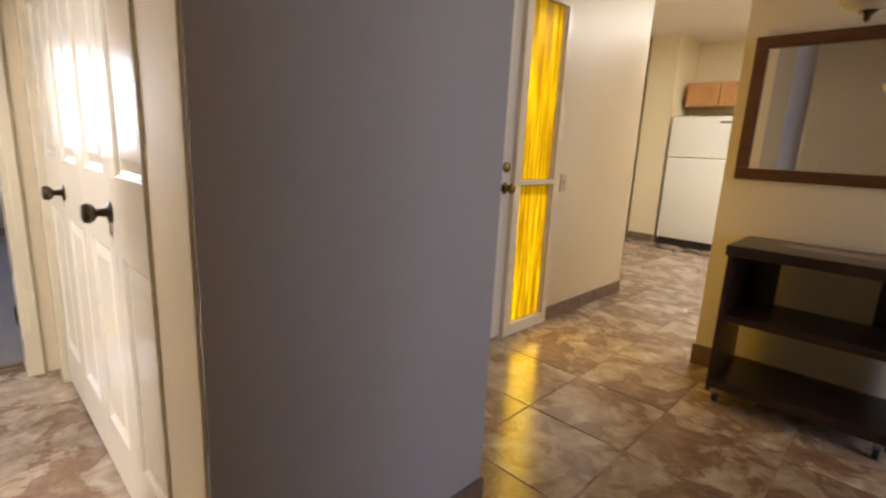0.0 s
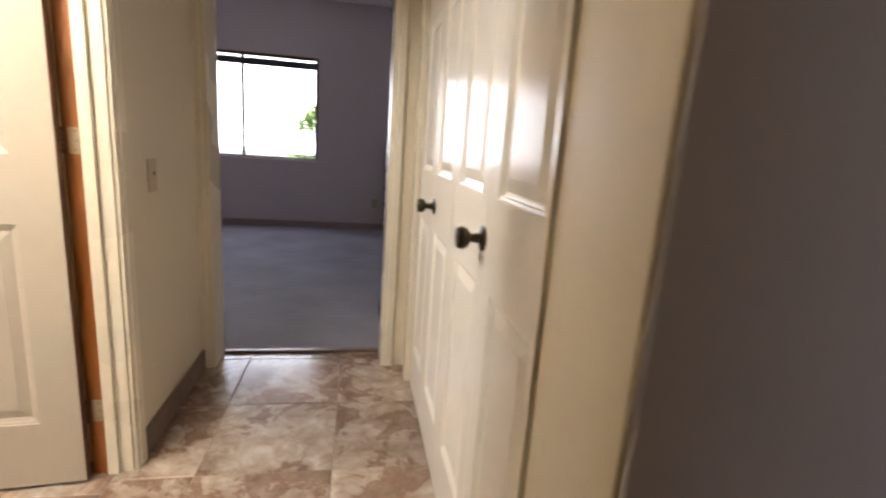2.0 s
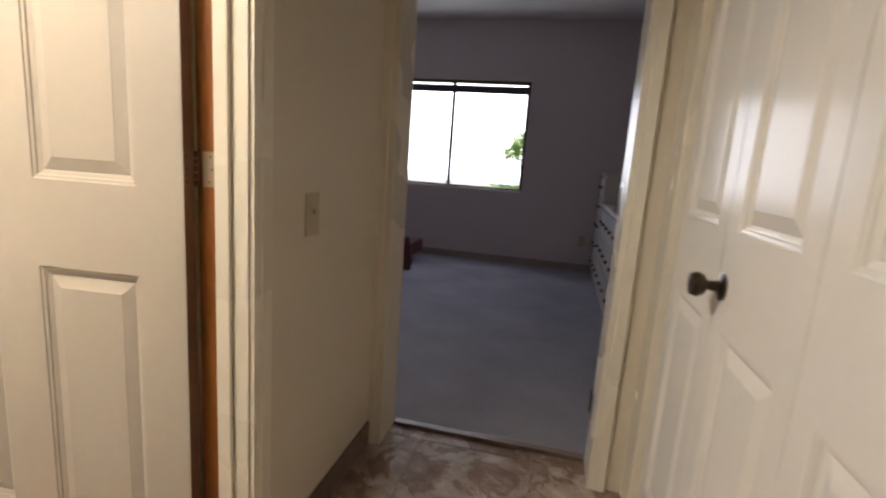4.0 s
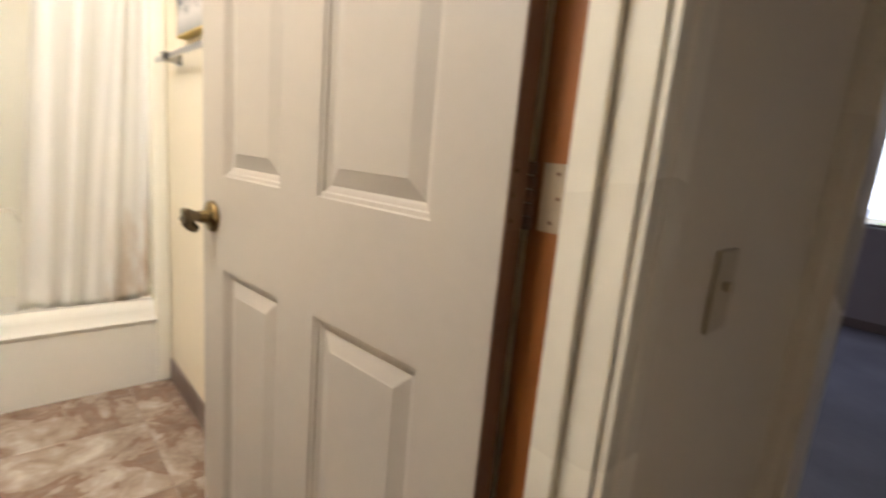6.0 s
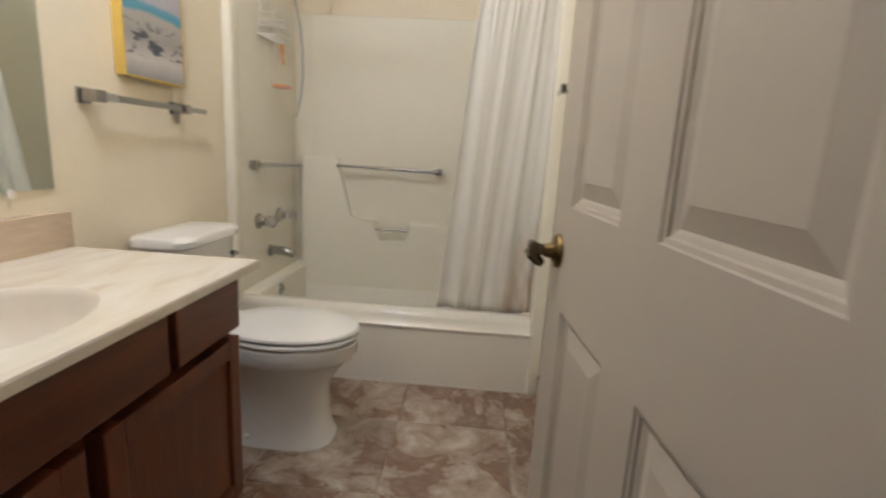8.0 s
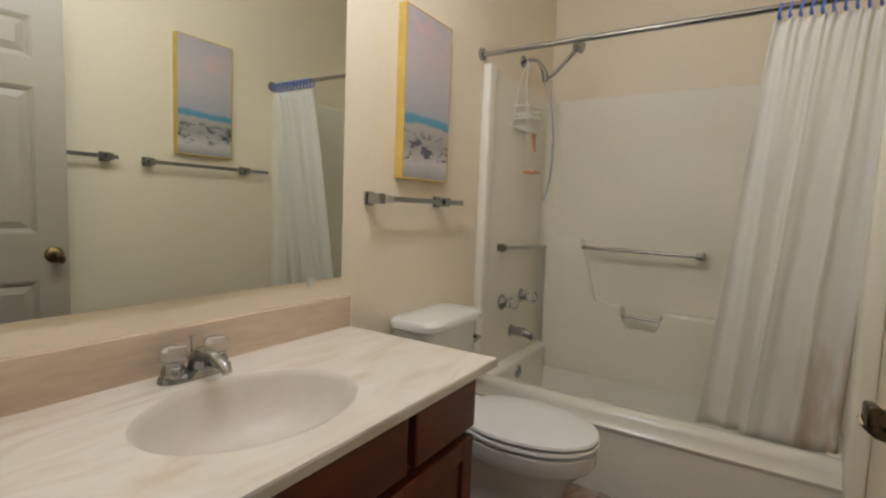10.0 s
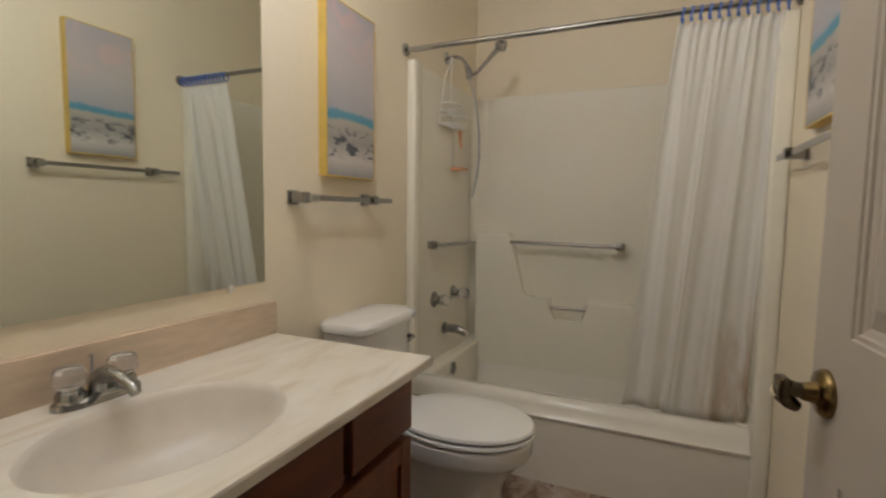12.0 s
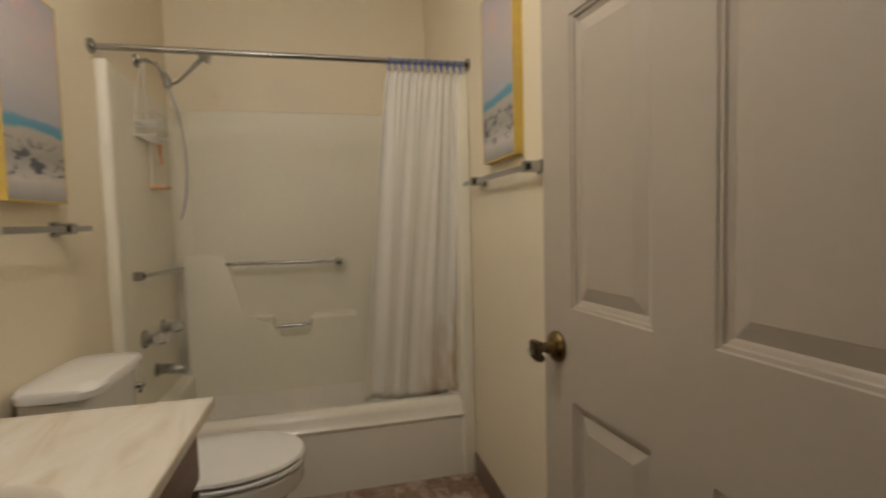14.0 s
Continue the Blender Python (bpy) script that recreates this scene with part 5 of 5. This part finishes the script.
ch = thing("chandelier", "hanging lamp with frosted glass bowls in the entry", "hanging lamp")
hubx, huby = 2.56, -2.11
part("stem", tube(bmesh.new(), [(hubx, huby, H), (hubx, huby, 1.72)], 0.010, 12), M_BRONZE, ch, "", True)
part("canopy", lathe(bmesh.new(), [(0.0, 0.0), (0.06, 0.0), (0.055, -0.02), (0.012, -0.035), (0.0, -0.035)], (hubx, huby, H - 0.001), "z", 20), M_BRONZE, ch, "", True)
for ax, ay in ((2.50, -1.95), (2.62, -2.27)):
    arm = part("arm", tube(bmesh.new(), [(hubx, huby, 1.74), ((hubx + ax) / 2, (huby + ay) / 2, 1.70), (ax, ay, 1.60), (ax, ay, 1.565)], 0.007, 10), M_BRONZE, ch, "", True)
    part("finial", lathe(bmesh.new(), [(0.0, -0.03), (0.008, -0.022), (0.010, -0.012), (0.022, 0.0), (0.0, 0.0)], (ax, ay, 1.575), "z", 14), M_BRONZE, arm, "", True)
    part("bowl", lathe(bmesh.new(), [(0.02, 0.0), (0.055, 0.012), (0.085, 0.045), (0.092, 0.075), (0.088, 0.075), (0.080, 0.046), (0.05, 0.018), (0.02, 0.006)], (ax, ay, 1.575), "z", 28), M_BOWL, arm, "frosted cream glass bowl", True)

# ---------------------------------------------------------------- kitchen
fg = thing("refrigerator", "white two-door top-freezer refrigerator", "refrigerator")
fx, fy0, fy1 = 7.41, -0.50, 0.325
part("body", boxed(fx + 0.07, 8.12, fy0, fy1, 0.03, 1.675, bevel=0.008), M_FRIDGE, fg)
d1 = part("freezer_door", boxed(fx, fx + 0.062, fy0, fy1, 1.165, 1.675, bevel=0.014, seg=3), M_FRIDGE, fg, "", True)
d2 = part("fridge_door", boxed(fx, fx + 0.062, fy0, fy1, 0.10, 1.155, bevel=0.014, seg=3), M_FRIDGE, fg, "", True)
part("kick_grille", boxed(fx + 0.03, fx + 0.08, fy0 + 0.01, fy1 - 0.01, 0.0, 0.092), M_BLACK, fg, "dark kick grille")
for d, a, b in ((d1, 1.20, 1.48), (d2, 0.80, 1.12)):
    part("handle", boxed(fx - 0.045, fx + 0.002, fy0 + 0.03, fy0 + 0.055, a, b, bevel=0.008), M_FRIDGE, d, "", True)
part("badge", boxed(fx - 0.002, fx + 0.001, fy0 + 0.12, fy0 + 0.25, 1.595, 1.615), M_BLACK, d1, "small dark badge")
kc = thing("wall_cabinet", "honey oak wall cabinet above the refrigerator", "cabinet")
part("body", boxed(7.72, 8.155, -0.52, 0.30, 1.815, 2.125), M_HONEY, kc)
for a, b in ((-0.51, -0.115), (-0.105, 0.29)):
    bm = bmesh.new()
    for y0, y1, z0, z1 in ((a, a + 0.05, 1.825, 2.115), (b - 0.05, b, 1.825, 2.115), (a + 0.05, b - 0.05, 1.825, 1.875), (a + 0.05, b - 0.05, 2.065, 2.115)):
        box(bm, 7.70, 7.719, y0, y1, z0, z1, 0.003)
    dd = part("cabinet_door", bm, M_HONEY, kc)
    part("panel", boxed(7.708, 7.718, a + 0.05, b - 0.05, 1.875, 2.065), M_HONEY, dd)
kd = holder("door_4", "white kitchen side door in a white frame", "door")
kd.matrix_world = pose(6.45, 0.825, 0.01)
door_leaf(kd, 0.80, 2.03, 0.034, [(0.11, 0.36), (0.45, 0.69)], ROWS, M_WHITE)
part("casing_leg", boxed(0.80, 0.88, -0.012, 0.034, 0, 2.10, bevel=0.004), M_WHITE, kd)
# made-up fixture for the added kitchen lamp, kept out of view
kl = thing("kitchen_fill_fixture", "unseen square ceiling light added to brighten the kitchen", "ceiling lamp")
part("frame", boxed(5.58, 6.82, -2.12, -0.88, 2.64, 2.699, bevel=0.006), M_WHITE, kl)
part("diffuser", boxed(5.64, 6.76, -2.06, -0.94, 2.615, 2.641, bevel=0.006), M_DIFFUSER, kl, "lit white diffuser")

# ---------------------------------------------------------------- bedroom things


def drawer_chest(name, label, x0, x1, y0, y1, h, rows, cols):
    t = thing(name, label, "dresser")
    part("carcass", boxed(x0 + 0.018, x1, y0, y1, 0.012, h - 0.025, bevel=0.003), M_DRESSER, t)
    part("top", boxed(x0 - 0.005, x1, y0 - 0.01, y1 + 0.01, h - 0.025, h, bevel=0.006), M_DRESSER, t)
    dh, dw = (h - 0.12) / rows, (y1 - y0) / cols
    for r in range(rows):
        for c in range(cols):
            a, b = y0 + dw * c + 0.012, y0 + dw * (c + 1) - 0.012
            z0, z1 = 0.08 + dh * r + 0.008, 0.08 + dh * (r + 1) - 0.008
            d = part("drawer", boxed(x0, x0 + 0.018, a, b, z0, z1, bevel=0.004), M_DRESSER, t)
            for k in ((0.25, 0.75) if dw > 0.42 else (0.5,)):
                part("knob", lathe(bmesh.new(), [(0.0, -0.028), (0.014, -0.024), (0.018, -0.014), (0.008, -0.006), (0.010, 0.0), (0.0, 0.0)], (x0, a + (b - a) * k, (z0 + z1) / 2), "x", 14), M_BRASS, d, "dark round knob", True)
    return t


drawer_chest("dresser", "white low dresser with dark knobs against the bedroom wall", 1.09, 1.543, 2.30, 4.06, 0.84, 3, 3)
drawer_chest("tall_chest", "tall narrow white chest of drawers with dark knobs", 1.09, 1.543, 4.11, 4.64, 1.14, 5, 1)
dm = thing("dresser_mirror", "framed mirror leaning behind the low dresser", "mirror")
part("frame", boxed(1.515, 1.543, 2.45, 3.95, 0.842, 1.36, bevel=0.005), M_HONEY, dm)
part("glass", boxed(1.510, 1.5145, 2.5, 3.9, 0.89, 1.31), M_MIRROR, dm)
bed = thing("bed_frame", "dark red wooden foot of a low bed on the carpet", "bed")
part("footboard", boxed(-1.25, -0.78, 3.70, 3.76, 0.012, 0.34, bevel=0.015, seg=3), M_REDWOOD, bed)
part("side_rail", boxed(-0.98, -0.84, 3.76, 4.45, 0.10, 0.24, bevel=0.012), M_REDWOOD, bed)
part("leg", tube(bmesh.new(), [(-0.79, 3.73, 0.012), (-0.77, 3.72, 0.10), (-0.81, 3.73, 0.36)], [0.03, 0.026, 0.02], 12), M_REDWOOD, bed, "", True)
ol = thing("wall_outlet", "dark outlet plate low on the bedroom wall", "outlet")
part("plate", boxed(0.93, 1.0, 4.712, 4.7195, 0.30, 0.415, bevel=0.002), M_PLATE, ol)

# ---------------------------------------------------------------- outside the bedroom window


def shrub(x, y, r, h):
    t = thing("shrub", "green leafy shrub outside the bedroom window", "shrub")
    bm = bmesh.new()
    for k in range(7):
        a = k * 0.9
        tube(bm, [(x, y, -0.12), (x + 0.3 * r * math.cos(a), y + 0.3 * r * math.sin(a), h * 0.4), (x + 0.6 * r * math.cos(a), y + 0.6 * r * math.sin(a), h * 0.8)], [0.03, 0.02, 0.008], 6)
    part("trunk", bm, M_FENCE, t)
    rnd = random.Random(5)
    bm = bmesh.new()
    for k in range(2600):
        a, q = rnd.uniform(0, 6.283), rnd.random() ** 0.5
        z = rnd.uniform(0.0, 1.0)
        rr = r * q * (1.0 if z < 0.55 else 1.0 - 1.3 * (z - 0.55)) * rnd.uniform(0.75, 1.25)
        c = Vector((x + rr * math.cos(a), y + rr * math.sin(a), h * z))
        u = Vector((rnd.gauss(0, 1), rnd.gauss(0, 1), rnd.gauss(0, 0.6))).normalized()
        w = u.cross(Vector((rnd.gauss(0, 1), rnd.gauss(0, 1), rnd.gauss(0, 1)))).normalized()
        s = rnd.uniform(0.05, 0.10)
        bm.faces.new([bm.verts.new(c + p) for p in (-u * s, w * s * 0.4, u * s, -w * s * 0.4)])
    part("crown", bm, M_LEAF, t)
    return t


shrub(0.22, 7.6, 0.85, 1.70)
# added glowing card past the garden, whitens the view through the window
M_GLOW_CARD = glowing("glow_card", (1.0, 0.97, 0.96), 3.2)
structure("backdrop", boxed(-26, 20, 52.0, 52.2, -0.12, 26), M_GLOW_CARD, "pale glowing card for the overbright distance through the bedroom window", "backdrop")


# ---------------------------------------------------------------- floor tiles, last
def tile_floor(name, label, x0, x1, y0, y1, ox, oy, size, keep):
    fl = holder(name, label, "floor")
    joint = 0.004
    meshes = {}
    i0, i1 = math.floor((x0 - ox) / size), math.ceil((x1 - ox) / size)
    k0, k1 = math.floor((y0 - oy) / size), math.ceil((y1 - oy) / size)
    rest = bmesh.new()
    for i in range(i0, i1):
        for k in range(k0, k1):
            a, b = max(x0, ox + i * size), min(x1, ox + (i + 1) * size)
            c, d = max(y0, oy + k * size), min(y1, oy + (k + 1) * size)
            w, h = b - a - joint, d - c - joint
            if w < 0.02 or h < 0.02:
                continue
            if not keep(a, b, c, d):
                box(rest, a + joint / 2, b - joint / 2, c + joint / 2, d - joint / 2, -0.02, 0.0)
                continue
            key = (round(w, 3), round(h, 3))
            if key not in meshes:
                meshes[key] = finish("tile", boxed(-w / 2, w / 2, -h / 2, h / 2, -0.02, 0.0, bevel=0.0025, seg=1), M_TILE)
            ob = new("tile", meshes[key])
            ob.parent = fl
            ob.location = ((a + b) / 2, (c + d) / 2, 0.0)
    if len(rest.faces):
        r = part("far_tiles", rest, M_TILE, fl)
        tagged(r, kind="stuff")
    else:
        rest.free()
    return fl


S = 0.457
near = lambda a, b, c, d: True
tile_floor("floor_bath", "mottled brown stone-look bathroom floor tiles", -2.145, -0.055, -1.54, 0.0, -1.80, -0.63, S, near)
tile_floor("floor_hall", "mottled brown stone-look hallway floor tiles", -0.055, 1.05, -2.6, 0.875, 0.2, 0.346, S, near)
tile_floor("floor_entry", "mottled brown stone-look entry floor tiles", 1.05, 4.69, -2.6, -0.36, 0.2, 0.346, S, near)
tile_floor("floor_living", "mottled brown stone-look living room floor tiles", 0.0, 3.63, -5.0, -2.6, 0.2, 0.346, S, lambda a, b, c, d: False)
tile_floor("floor_kitchen", "mottled brown stone-look kitchen floor tiles", 4.69, 8.16, -3.18, 0.86, 0.2, 0.346, S, lambda a, b, c, d: c > -1.9)
